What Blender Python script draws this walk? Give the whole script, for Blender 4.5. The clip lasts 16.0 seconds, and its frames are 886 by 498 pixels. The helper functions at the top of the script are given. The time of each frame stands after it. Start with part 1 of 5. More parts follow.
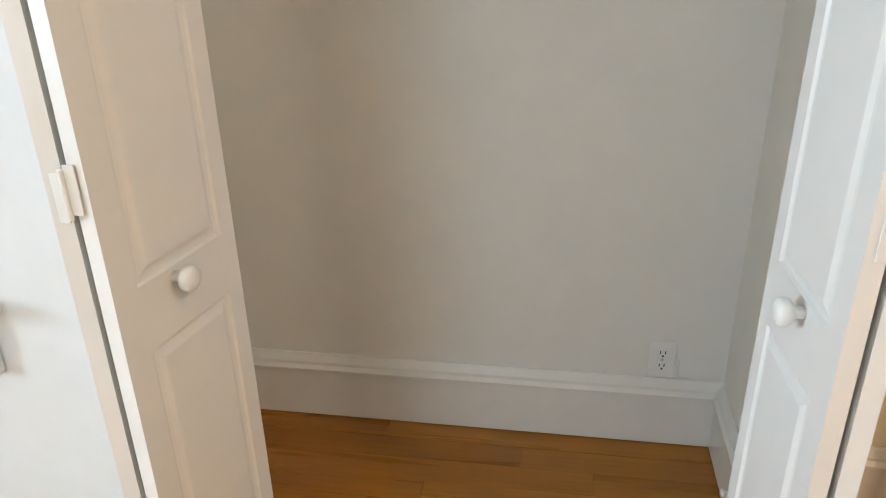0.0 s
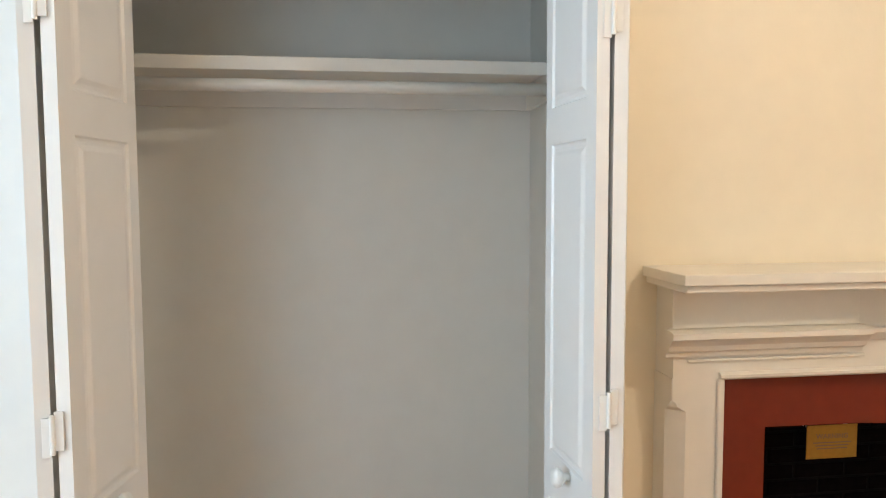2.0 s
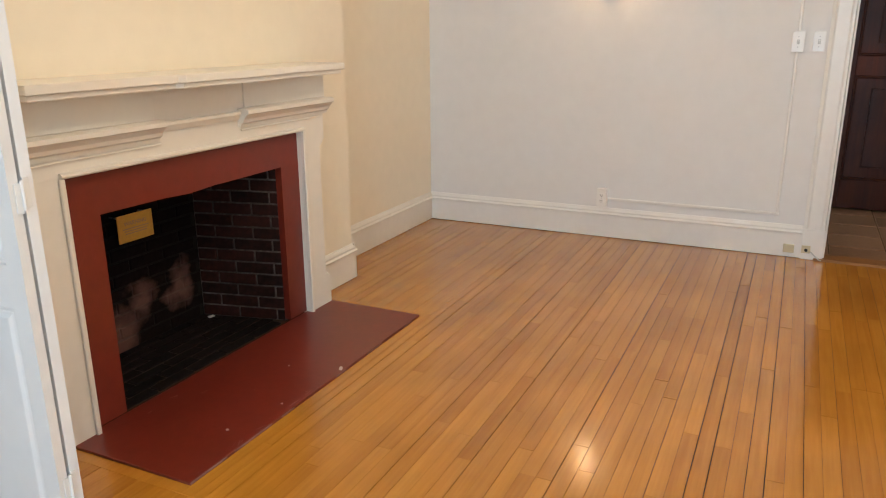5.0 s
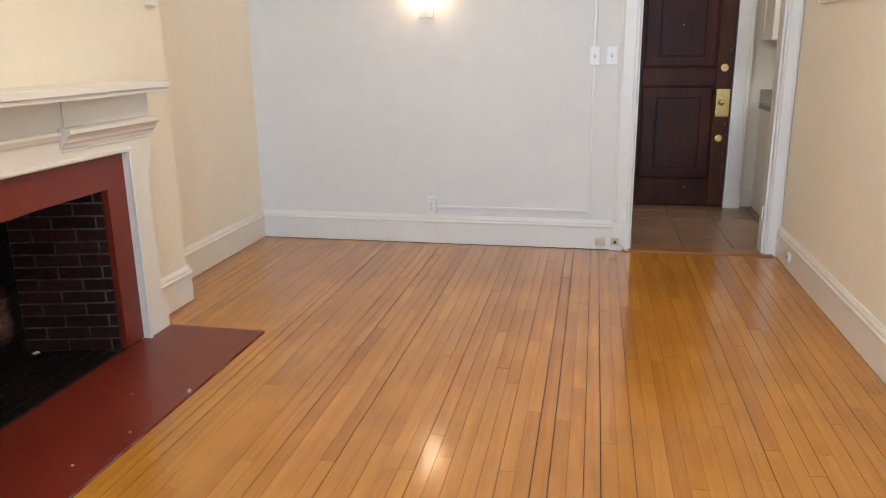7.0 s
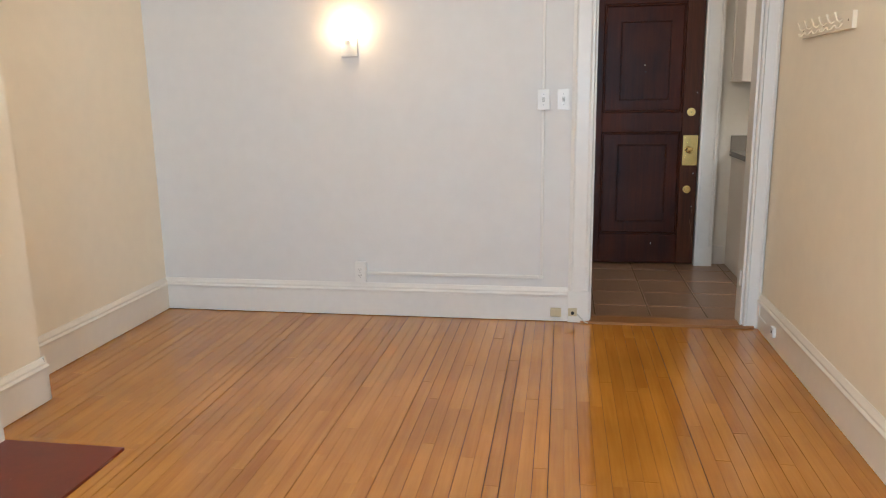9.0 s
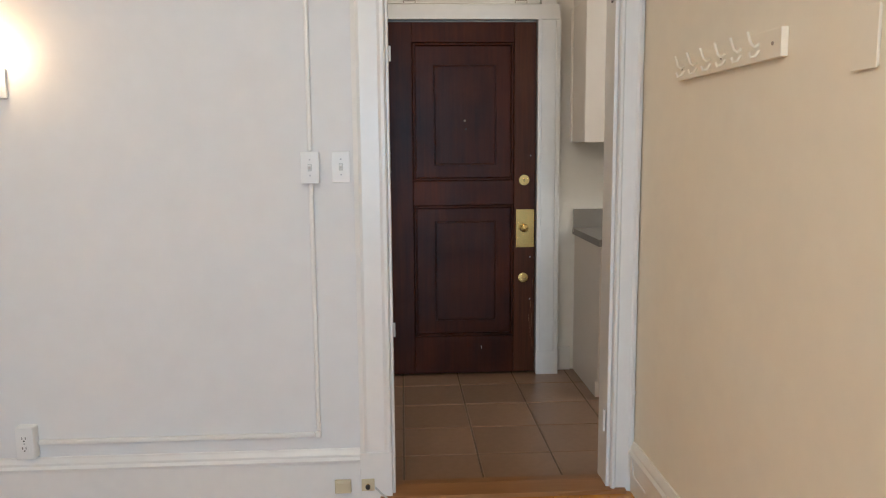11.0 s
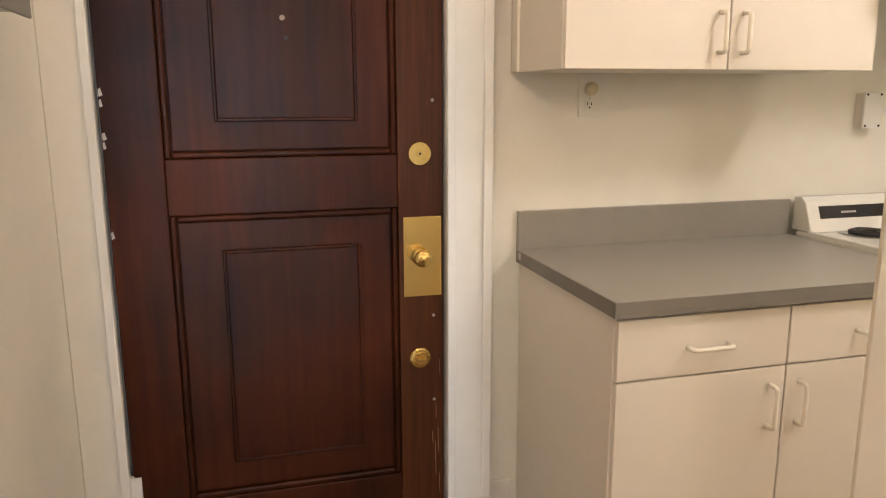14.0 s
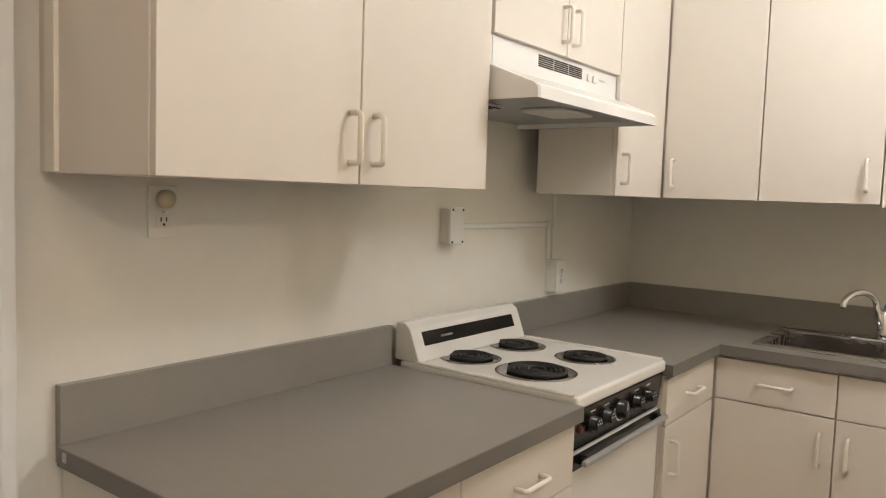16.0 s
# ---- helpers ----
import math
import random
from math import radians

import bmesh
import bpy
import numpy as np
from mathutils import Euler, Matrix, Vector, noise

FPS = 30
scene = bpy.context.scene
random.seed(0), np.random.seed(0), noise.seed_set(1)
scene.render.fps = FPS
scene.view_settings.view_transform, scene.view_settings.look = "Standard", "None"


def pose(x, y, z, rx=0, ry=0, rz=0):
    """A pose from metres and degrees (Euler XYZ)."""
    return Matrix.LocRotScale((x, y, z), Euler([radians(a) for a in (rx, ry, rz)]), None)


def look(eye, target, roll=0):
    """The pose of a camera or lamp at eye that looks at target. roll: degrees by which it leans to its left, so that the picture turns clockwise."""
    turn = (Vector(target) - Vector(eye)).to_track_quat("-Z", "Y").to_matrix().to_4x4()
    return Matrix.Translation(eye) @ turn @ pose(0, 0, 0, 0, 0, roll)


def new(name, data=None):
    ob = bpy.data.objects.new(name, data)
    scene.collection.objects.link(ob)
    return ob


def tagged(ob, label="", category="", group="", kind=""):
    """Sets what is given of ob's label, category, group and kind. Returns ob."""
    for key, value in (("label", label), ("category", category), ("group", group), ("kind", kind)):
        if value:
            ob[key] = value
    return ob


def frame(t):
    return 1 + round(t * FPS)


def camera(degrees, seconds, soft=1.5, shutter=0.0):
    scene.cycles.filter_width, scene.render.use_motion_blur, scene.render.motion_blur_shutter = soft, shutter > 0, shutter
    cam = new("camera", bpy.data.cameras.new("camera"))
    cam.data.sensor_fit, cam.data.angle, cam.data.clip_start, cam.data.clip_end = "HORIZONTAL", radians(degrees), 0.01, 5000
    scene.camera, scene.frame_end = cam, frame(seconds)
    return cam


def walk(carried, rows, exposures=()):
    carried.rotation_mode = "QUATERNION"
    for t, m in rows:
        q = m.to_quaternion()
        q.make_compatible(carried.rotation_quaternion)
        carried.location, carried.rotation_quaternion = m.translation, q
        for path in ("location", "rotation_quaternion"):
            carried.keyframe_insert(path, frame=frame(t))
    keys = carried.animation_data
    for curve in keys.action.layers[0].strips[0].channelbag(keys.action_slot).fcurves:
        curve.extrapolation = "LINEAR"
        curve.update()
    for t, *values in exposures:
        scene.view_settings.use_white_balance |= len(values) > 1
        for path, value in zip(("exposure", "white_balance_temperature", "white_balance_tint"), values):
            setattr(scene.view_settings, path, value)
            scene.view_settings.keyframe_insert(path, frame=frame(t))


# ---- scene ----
cam = camera(61.4, 16.0, soft=1.1)
PATH = [
    (0, (0.188, 0.685, 1.405), (-0.114, 2.478, 0.572), -1.2),
    (0.5, (0.168, 0.469, 1.432), (-0.041, 2.376, 0.868), 0.1),
    (1, (0.188, 0.256, 1.459), (0.029, 2.206, 1.045), -0.5),
    (1.5, (0.149, 0.155, 1.493), (0.071, 2.141, 1.262), -0.0),
    (2, (0.047, 0.143, 1.492), (0.323, 2.118, 1.344), -0.2),
    (2.4, (-0.071, 0.122, 1.471), (0.635, 1.981, 1.253), -1.0),
    (2.5, (-0.087, 0.117, 1.474), (0.712, 1.932, 1.22), -0.9),
    (3, (-0.162, 0.047, 1.462), (1.029, 1.607, 1.082), -0.8),
    (3.5, (-0.266, -0.048, 1.447), (1.21, 1.221, 0.987), -2.3),
    (4, (-0.371, -0.067, 1.433), (1.221, 1.023, 0.908), -1.9),
    (4.5, (-0.442, -0.054, 1.408), (1.214, 0.926, 0.863), -0.8),
    (5, (-0.538, -0.054, 1.421), (1.199, 0.763, 0.861), -0.3),
    (5.2, (-0.584, -0.037, 1.418), (1.188, 0.703, 0.858), -0.7),
    (7.3, (-0.679, -0.02, 1.405), (1.216, 0.357, 0.89), -0.6),
    (7.5, (-0.659, -0.016, 1.414), (1.217, 0.462, 0.912), -0.8),
    (8, (-0.471, -0.02, 1.382), (1.354, 0.657, 0.923), -1.2),
    (8.5, (-0.223, -0.097, 1.403), (1.627, 0.502, 0.937), -1.1),
    (9, (0.135, -0.126, 1.396), (2.068, 0.185, 0.986), -0.8),
    (9.5, (0.531, -0.189, 1.416), (2.506, -0.075, 1.121), -0.9),
    (10, (0.936, -0.286, 1.433), (2.923, -0.277, 1.199), -0.2),
    (10.2, (1.085, -0.289, 1.421), (3.071, -0.322, 1.184), -0.4),
    (12.3, (2.872, -0.549, 1.409), (4.842, -0.733, 1.119), 0.2),
    (12.5, (3.055, -0.565, 1.402), (5.022, -0.775, 1.11), 0.3),
    (13, (3.449, -0.585, 1.403), (5.415, -0.818, 1.118), 0.3),
    (13.5, (3.838, -0.57, 1.407), (5.791, -0.841, 1.074), -0.3),
    (14, (4.213, -0.617, 1.379), (6.104, -1.134, 0.98), -0.2),
    (14.5, (4.494, -0.678, 1.378), (6.183, -1.686, 1.015), 1.8),
    (15, (4.725, -0.701, 1.397), (6.121, -2.099, 1.083), 2.0),
    (15.5, (4.803, -0.712, 1.418), (6.008, -2.287, 1.16), 2.1),
    (16, (4.884, -0.741, 1.435), (6.084, -2.334, 1.286), 2.0),
]
EXPOSURES = [(0.0, -0.15, 6400, 11), (0.5, -0.26, 6350, 11), (1.0, -0.40, 6400, 11), (1.5, -0.44, 6350, 11), (2.0, -0.26, 6250, 11), (2.5, -0.20, 6000, 11), (3.0, -0.22, 6200, 12), (4.0, -0.28, 6300, 12), (5.0, -0.26, 6200, 12), (7.5, -0.12, 5500, 10), (9.0, -0.22, 5700, 10), (10.0, -0.42, 5500, 9), (12.3, 0.02, 5700, 10), (13.0, 0.14, 5850, 10), (13.5, 0.34, 6350, 11), (14.0, 0.52, 6650, 14), (14.5, 0.60, 6450, 13), (15.0, 0.48, 6200, 11), (15.5, 0.29, 6050, 11), (16.0, 0.08, 6000, 11)]
walk(cam, [(t, look(eye, target, roll)) for t, eye, target, roll in PATH], EXPOSURES)

# ---- world and large lights ----
world = bpy.data.worlds.new("sky")
scene.world = world
world.use_nodes = True
wn = world.node_tree.nodes
sky = wn.new("ShaderNodeTexSky")
sky.sky_type, sky.sun_disc, sky.sun_elevation, sky.sun_rotation = "NISHITA", False, radians(35), radians(200)
wn["Background"].inputs["Strength"].default_value = 0.12
world.node_tree.links.new(sky.outputs[0], wn["Background"].inputs["Color"])


def area_light(name, m, sx, sy, power, colour):
    data = bpy.data.lights.new(name, "AREA")
    data.shape, data.size, data.size_y, data.energy, data.color = "RECTANGLE", sx, sy, power, colour
    ob = new(name, data)
    ob.matrix_world = m
    return ob


def bulb_light(name, place, power, colour, radius):
    data = bpy.data.lights.new(name, "POINT")
    data.energy, data.color, data.shadow_soft_size = power, colour, radius
    ob = new(name, data)
    ob.location = place
    return ob


DAY = (0.62, 0.83, 1.0)
WARM = (1.0, 0.46, 0.13)
KWARM = (1.0, 0.94, 0.86)
LWARM = (1.0, 0.82, 0.60)
EWARM = (1.0, 0.74, 0.48)
# daylight in the west window, an added south window and the window beside the closet
area_light("west_daylight", look((-5.26, -0.55, 1.55), (0, -0.45, 1.40)), 0.95, 1.5, 175, DAY)
# the south window is unseen, added so that daylight reaches the closet
area_light("south_daylight", look((-1.35, -1.36, 1.55), (-1.10, 0, 1.45)), 0.95, 1.5, 24, DAY)
area_light("north_daylight", look((-1.45, 1.90, 1.55), (-1.45, 0, 1.45)), 0.75, 1.5, 18, DAY)
# bulb of the wall lamp that is on, and the kitchen ceiling lamp
bulb_light("wall_lamp_bulb", (4.553, 1.150, 1.790), 4, WARM, 0.037)
bulb_light("kitchen_bulb", (4.76, -2.80, 2.47), 29, KWARM, 0.13)
# added fill in the entry, brightens jambs and partition; no such lamp is known
bulb_light("entry_bulb", (5.30, -0.70, 2.60), 6.5, EWARM, 0.10)
bulb_light("living_bulb", (1.75, 0.40, 2.60), 66, LWARM, 0.06)

# ---- materials ----


def material(name, base, rough=0.5, metal=0.0, vary=0.06, scale=6.0, bump=0.0, bump_scale=60.0, piece=0.0, wear=None, coat=0.0, spec=0.5, stretch=(1, 1, 1)):
    """Plain surface: base colour varied at two scales, fine relief, and by piece where wanted."""
    m = bpy.data.materials.new(name)
    m.use_nodes = True
    n, ln = m.node_tree.nodes, m.node_tree.links
    b = n["Principled BSDF"]
    b.inputs["Roughness"].default_value, b.inputs["Metallic"].default_value = rough, metal
    b.inputs["Specular IOR Level"].default_value = spec
    b.inputs["Coat Weight"].default_value, b.inputs["Coat Roughness"].default_value = coat, 0.08
    co = n.new("ShaderNodeTexCoord")
    mp = n.new("ShaderNodeMapping")
    mp.inputs["Scale"].default_value = stretch
    ln.new(co.outputs["Object"], mp.inputs["Vector"])
    big, small = n.new("ShaderNodeTexNoise"), n.new("ShaderNodeTexNoise")
    big.inputs["Scale"].default_value, big.inputs["Detail"].default_value = scale * 0.25, 4
    small.inputs["Scale"].default_value, small.inputs["Detail"].default_value = scale * 4, 6
    for q in (big, small):
        ln.new(mp.outputs[0], q.inputs["Vector"])
    add = n.new("ShaderNodeMath")
    add.operation = "ADD"
    ln.new(big.outputs[0], add.inputs[0]), ln.new(small.outputs[0], add.inputs[1])
    fac = add.outputs[0]
    if piece:
        info, mul, add2 = n.new("ShaderNodeObjectInfo"), n.new("ShaderNodeMath"), n.new("ShaderNodeMath")
        mul.operation, mul.inputs[1].default_value, add2.operation = "MULTIPLY", piece, "ADD"
        ln.new(info.outputs["Random"], mul.inputs[0])
        ln.new(mul.outputs[0], add2.inputs[0]), ln.new(fac, add2.inputs[1])
        sub = n.new("ShaderNodeMath")
        sub.operation, sub.inputs[1].default_value = "SUBTRACT", piece / 2
        ln.new(add2.outputs[0], sub.inputs[0])
        fac = sub.outputs[0]
    ramp = n.new("ShaderNodeMapRange")
    ramp.inputs["From Min"].default_value, ramp.inputs["From Max"].default_value = 0.6, 1.4
    ln.new(fac, ramp.inputs["Value"])
    mix = n.new("ShaderNodeMix")
    mix.data_type = "RGBA"
    lo = [c * (1 - vary) for c in base]
    hi = [min(1, c * (1 + vary)) for c in base]
    if wear:
        lo = wear
    mix.inputs[6].default_value, mix.inputs[7].default_value = (*lo, 1), (*hi, 1)
    ln.new(ramp.outputs[0], mix.inputs[0]), ln.new(mix.outputs[2], b.inputs["Base Color"])
    rr = n.new("ShaderNodeMapRange")
    rr.inputs["To Min"].default_value, rr.inputs["To Max"].default_value = max(0.02, rough * 0.85), min(1, rough * 1.15)
    ln.new(big.outputs[0], rr.inputs["Value"]), ln.new(rr.outputs[0], b.inputs["Roughness"])
    if bump:
        bn, bt = n.new("ShaderNodeBump"), n.new("ShaderNodeTexNoise")
        bt.inputs["Scale"].default_value, bt.inputs["Detail"].default_value = bump_scale, 3
        bn.inputs["Strength"].default_value, bn.inputs["Distance"].default_value = bump, 0.002
        ln.new(mp.outputs[0], bt.inputs["Vector"]), ln.new(bt.outputs[0], bn.inputs["Height"])
        ln.new(bn.outputs[0], b.inputs["Normal"])
    return m


def wood(name, dark, light, rough, grain=(1.2, 22, 22), piece=0.9, scale=3.0, coat=0.0, bump=0.12, spec=0.5, fine=0.5, blotch=(1.04, 0.88)):
    """Wood with long grain along the first axis of grain, each board a little different."""
    m = bpy.data.materials.new(name)
    m.use_nodes = True
    n, ln = m.node_tree.nodes, m.node_tree.links
    b = n["Principled BSDF"]
    b.inputs["Specular IOR Level"].default_value = spec
    b.inputs["Coat Weight"].default_value, b.inputs["Coat Roughness"].default_value = coat, 0.12
    co, info, mp, shift = n.new("ShaderNodeTexCoord"), n.new("ShaderNodeObjectInfo"), n.new("ShaderNodeMapping"), n.new("ShaderNodeVectorMath")
    geo = n.new("ShaderNodeNewGeometry")
    mp.inputs["Scale"].default_value = grain
    rnd = n.new("ShaderNodeMath")
    rnd.operation = "ADD"
    ln.new(info.outputs["Random"], rnd.inputs[0]), ln.new(geo.outputs["Random Per Island"], rnd.inputs[1])
    far = n.new("ShaderNodeMath")
    far.operation, far.inputs[1].default_value = "MULTIPLY", 37.0
    ln.new(rnd.outputs[0], far.inputs[0])
    ln.new(co.outputs["Object"], shift.inputs[0]), ln.new(far.outputs[0], shift.inputs[1])
    ln.new(shift.outputs[0], mp.inputs["Vector"])
    g, s = n.new("ShaderNodeTexNoise"), n.new("ShaderNodeTexNoise")
    g.inputs["Scale"].default_value, g.inputs["Detail"].default_value, g.inputs["Roughness"].default_value = scale, 8, 0.6
    s.inputs["Scale"].default_value, s.inputs["Detail"].default_value = scale * 0.22, 3
    ln.new(mp.outputs[0], g.inputs["Vector"]), ln.new(mp.outputs[0], s.inputs["Vector"])
    ramp = n.new("ShaderNodeValToRGB")
    mid = [0.55 * a + 0.45 * c for a, c in zip(dark, light)]
    ramp.color_ramp.elements[0].position, ramp.color_ramp.elements[0].color = 0.22, (*dark, 1)
    ramp.color_ramp.elements[1].position, ramp.color_ramp.elements[1].color = 0.80, (*light, 1)
    e = ramp.color_ramp.elements.new(0.48)
    e.color = (*mid, 1)
    fr = n.new("ShaderNodeMath")
    fr.operation = "FRACT"
    ln.new(rnd.outputs[0], fr.inputs[0])
    pw = n.new("ShaderNodeMath")
    pw.operation, pw.inputs[1].default_value = "POWER", 0.45
    ln.new(fr.outputs[0], pw.inputs[0])
    k1, k2 = n.new("ShaderNodeMath"), n.new("ShaderNodeMath")
    k1.operation, k1.inputs[1].default_value = "MULTIPLY_ADD", 0.36 * piece
    k1.inputs[2].default_value = 0.32 - 0.25 * piece
    ln.new(pw.outputs[0], k1.inputs[0])
    k2.operation, k2.inputs[1].default_value = "MULTIPLY_ADD", fine
    ln.new(g.outputs[0], k2.inputs[0]), ln.new(k1.outputs[0], k2.inputs[2])
    k3 = n.new("ShaderNodeMath")
    k3.operation, k3.inputs[1].default_value = "MULTIPLY_ADD", 0.35
    k4 = n.new("ShaderNodeMath")
    k4.operation, k4.inputs[1].default_value = "SUBTRACT", 0.24 - 0.5 * (0.5 - fine)
    ln.new(s.outputs[0], k3.inputs[0]), ln.new(k2.outputs[0], k3.inputs[2]), ln.new(k3.outputs[0], k4.inputs[0])
    stain, smap, smix = n.new("ShaderNodeTexNoise"), n.new("ShaderNodeMapRange"), n.new("ShaderNodeMix")
    stain.inputs["Scale"].default_value, stain.inputs["Detail"].default_value = 2.2, 5
    smap.inputs["From Min"].default_value, smap.inputs["From Max"].default_value = 0.35, 0.68
    smap.inputs["To Min"].default_value, smap.inputs["To Max"].default_value = blotch
    ln.new(geo.outputs["Position"], stain.inputs["Vector"]), ln.new(stain.outputs[0], smap.inputs["Value"])
    smix.data_type, smix.blend_type = "RGBA", "MULTIPLY"
    smix.inputs[0].default_value = 1.0
    ln.new(k4.outputs[0], ramp.inputs[0]), ln.new(ramp.outputs[0], smix.inputs[6])
    ln.new(smap.outputs[0], smix.inputs[7]), ln.new(smix.outputs[2], b.inputs["Base Color"])
    rr = n.new("ShaderNodeMapRange")
    rr.inputs["To Min"].default_value, rr.inputs["To Max"].default_value = rough * 0.75, rough * 1.3
    ln.new(s.outputs[0], rr.inputs["Value"]), ln.new(rr.outputs[0], b.inputs["Roughness"])
    bn = n.new("ShaderNodeBump")
    bn.inputs["Strength"].default_value, bn.inputs["Distance"].default_value = bump, 0.001
    ln.new(g.outputs[0], bn.inputs["Height"]), ln.new(bn.outputs[0], b.inputs["Normal"])
    return m


def glowing(name, colour, power):
    m = bpy.data.materials.new(name)
    m.use_nodes = True
    b = m.node_tree.nodes["Principled BSDF"]
    b.inputs["Base Color"].default_value = (0.9, 0.9, 0.9, 1)
    b.inputs["Emission Color"].default_value, b.inputs["Emission Strength"].default_value = (*colour, 1), power
    return m


def clear_glass(name):
    m = bpy.data.materials.new(name)
    m.use_nodes = True
    b = m.node_tree.nodes["Principled BSDF"]
    b.inputs["Transmission Weight"].default_value, b.inputs["Roughness"].default_value, b.inputs["IOR"].default_value = 1, 0.0, 1.45
    return m


CREAM = material("cream_wall_paint", (0.88, 0.795, 0.635), 0.55, vary=0.03, scale=3, bump=0.25, bump_scale=45)
WHITE_WALL = material("white_wall_paint", (0.755, 0.755, 0.75), 0.55, vary=0.03, scale=3, bump=0.3, bump_scale=40)
KITCHEN_WALL = material("kitchen_wall_paint", (0.83, 0.81, 0.75), 0.5, vary=0.03, scale=3, bump=0.25, bump_scale=45)
CLOSET_WALL = material("closet_wall_paint", (0.79, 0.785, 0.75), 0.6, vary=0.03, scale=3, bump=0.25, bump_scale=45)
CEIL = material("ceiling_paint", (0.82, 0.81, 0.78), 0.8, vary=0.03, scale=3, bump=0.2)
TRIM = material("white_trim_gloss_paint", (0.80, 0.79, 0.76), 0.32, vary=0.03, scale=5, bump=0.10, bump_scale=30)
CTRIM = material("cream_white_trim_paint", (0.82, 0.77, 0.68), 0.32, vary=0.03, scale=5, bump=0.10, bump_scale=30)
LEAF = material("closet_door_paint", (0.80, 0.79, 0.77), 0.30, vary=0.02, scale=5, bump=0.15, bump_scale=25)
PLATE = material("white_plastic", (0.82, 0.82, 0.80), 0.3, vary=0.01)
BEIGE = material("beige_plastic", (0.62, 0.54, 0.36), 0.35, vary=0.02)
DARK = material("dark_slot", (0.02, 0.02, 0.02), 0.6, vary=0.1)
RED = material("oxblood_red_paint", (0.165, 0.023, 0.012), 0.31, vary=0.12, scale=7, bump=0.10, bump_scale=35, wear=(0.145, 0.020, 0.011))
WORNRED = material("scuffed_red_paint", (0.25, 0.15, 0.13), 0.6, vary=0.3, scale=40, wear=(0.16, 0.03, 0.02))
SOOT = material("sooty_brick", (0.033, 0.010, 0.008), 0.8, vary=0.4, scale=9, bump=0.9, bump_scale=70, piece=0.35, wear=(0.009, 0.005, 0.0045), spec=0.15)
MORTAR = material("sooty_mortar", (0.12, 0.10, 0.09), 0.95, vary=0.4, scale=12, bump=0.8, bump_scale=90, wear=(0.03, 0.025, 0.023), spec=0.2)
# darker sooty brick for the left side wall and the firebox floor
DARKBRICK = material("dark_sooty_brick", (0.010, 0.0055, 0.005), 0.9, vary=0.5, scale=9, bump=0.9, bump_scale=70, piece=0.4, wear=(0.003, 0.0024, 0.0022), spec=0.10)


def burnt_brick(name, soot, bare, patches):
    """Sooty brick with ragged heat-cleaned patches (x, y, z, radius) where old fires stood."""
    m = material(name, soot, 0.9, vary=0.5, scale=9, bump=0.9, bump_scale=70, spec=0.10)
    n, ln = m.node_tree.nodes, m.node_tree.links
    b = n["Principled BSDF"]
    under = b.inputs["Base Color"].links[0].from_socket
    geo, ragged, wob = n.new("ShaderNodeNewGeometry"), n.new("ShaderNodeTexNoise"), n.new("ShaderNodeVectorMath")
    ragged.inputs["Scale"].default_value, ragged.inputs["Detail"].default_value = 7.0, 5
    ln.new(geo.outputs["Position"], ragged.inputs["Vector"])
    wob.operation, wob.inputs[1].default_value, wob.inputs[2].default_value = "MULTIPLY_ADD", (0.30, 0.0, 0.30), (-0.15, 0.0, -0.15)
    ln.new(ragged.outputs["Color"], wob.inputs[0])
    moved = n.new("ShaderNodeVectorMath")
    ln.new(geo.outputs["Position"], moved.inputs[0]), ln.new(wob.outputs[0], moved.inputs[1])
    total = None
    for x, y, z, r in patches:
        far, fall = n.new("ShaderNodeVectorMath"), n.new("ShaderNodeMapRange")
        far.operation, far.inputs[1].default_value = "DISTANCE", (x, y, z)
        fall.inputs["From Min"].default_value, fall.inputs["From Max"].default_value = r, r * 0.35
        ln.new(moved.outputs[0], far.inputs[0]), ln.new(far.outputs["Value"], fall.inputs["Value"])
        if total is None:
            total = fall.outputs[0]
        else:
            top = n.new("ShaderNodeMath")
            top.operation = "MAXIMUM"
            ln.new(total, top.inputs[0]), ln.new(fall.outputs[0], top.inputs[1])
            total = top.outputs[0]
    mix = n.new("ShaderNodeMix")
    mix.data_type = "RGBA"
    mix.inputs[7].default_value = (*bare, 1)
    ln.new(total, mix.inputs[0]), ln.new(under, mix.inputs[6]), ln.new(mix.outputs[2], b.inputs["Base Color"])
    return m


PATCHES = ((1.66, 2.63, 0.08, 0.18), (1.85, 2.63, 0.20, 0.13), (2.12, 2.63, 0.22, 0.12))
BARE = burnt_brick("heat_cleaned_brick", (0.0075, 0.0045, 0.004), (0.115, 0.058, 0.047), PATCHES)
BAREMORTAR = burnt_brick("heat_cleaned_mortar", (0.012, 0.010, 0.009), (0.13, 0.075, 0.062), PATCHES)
# darker mortar for the left side wall and the smoke shelf
DARKMORTAR = material("dark_sooty_mortar", (0.017, 0.014, 0.012), 0.95, vary=0.4, scale=12, bump=0.8, bump_scale=90, wear=(0.004, 0.0035, 0.003), spec=0.12)
BRASS = material("polished_brass", (0.78, 0.56, 0.20), 0.22, 1.0, vary=0.08, scale=14)
YELLOW = material("brass_notice_plate", (0.62, 0.40, 0.09), 0.38, 0.6, vary=0.1, scale=14)
CHROME = material("chrome", (0.75, 0.75, 0.76), 0.12, 1.0, vary=0.03)
STEEL = material("brushed_steel", (0.55, 0.55, 0.55), 0.28, 1.0, vary=0.06, scale=20, stretch=(1, 12, 1))
SINKSTEEL = material("worn_sink_steel", (0.52, 0.50, 0.48), 0.27, 1.0, vary=0.08, scale=20, stretch=(1, 12, 1))
GREYBOX = material("grey_painted_metal", (0.30, 0.30, 0.28), 0.45, vary=0.05)
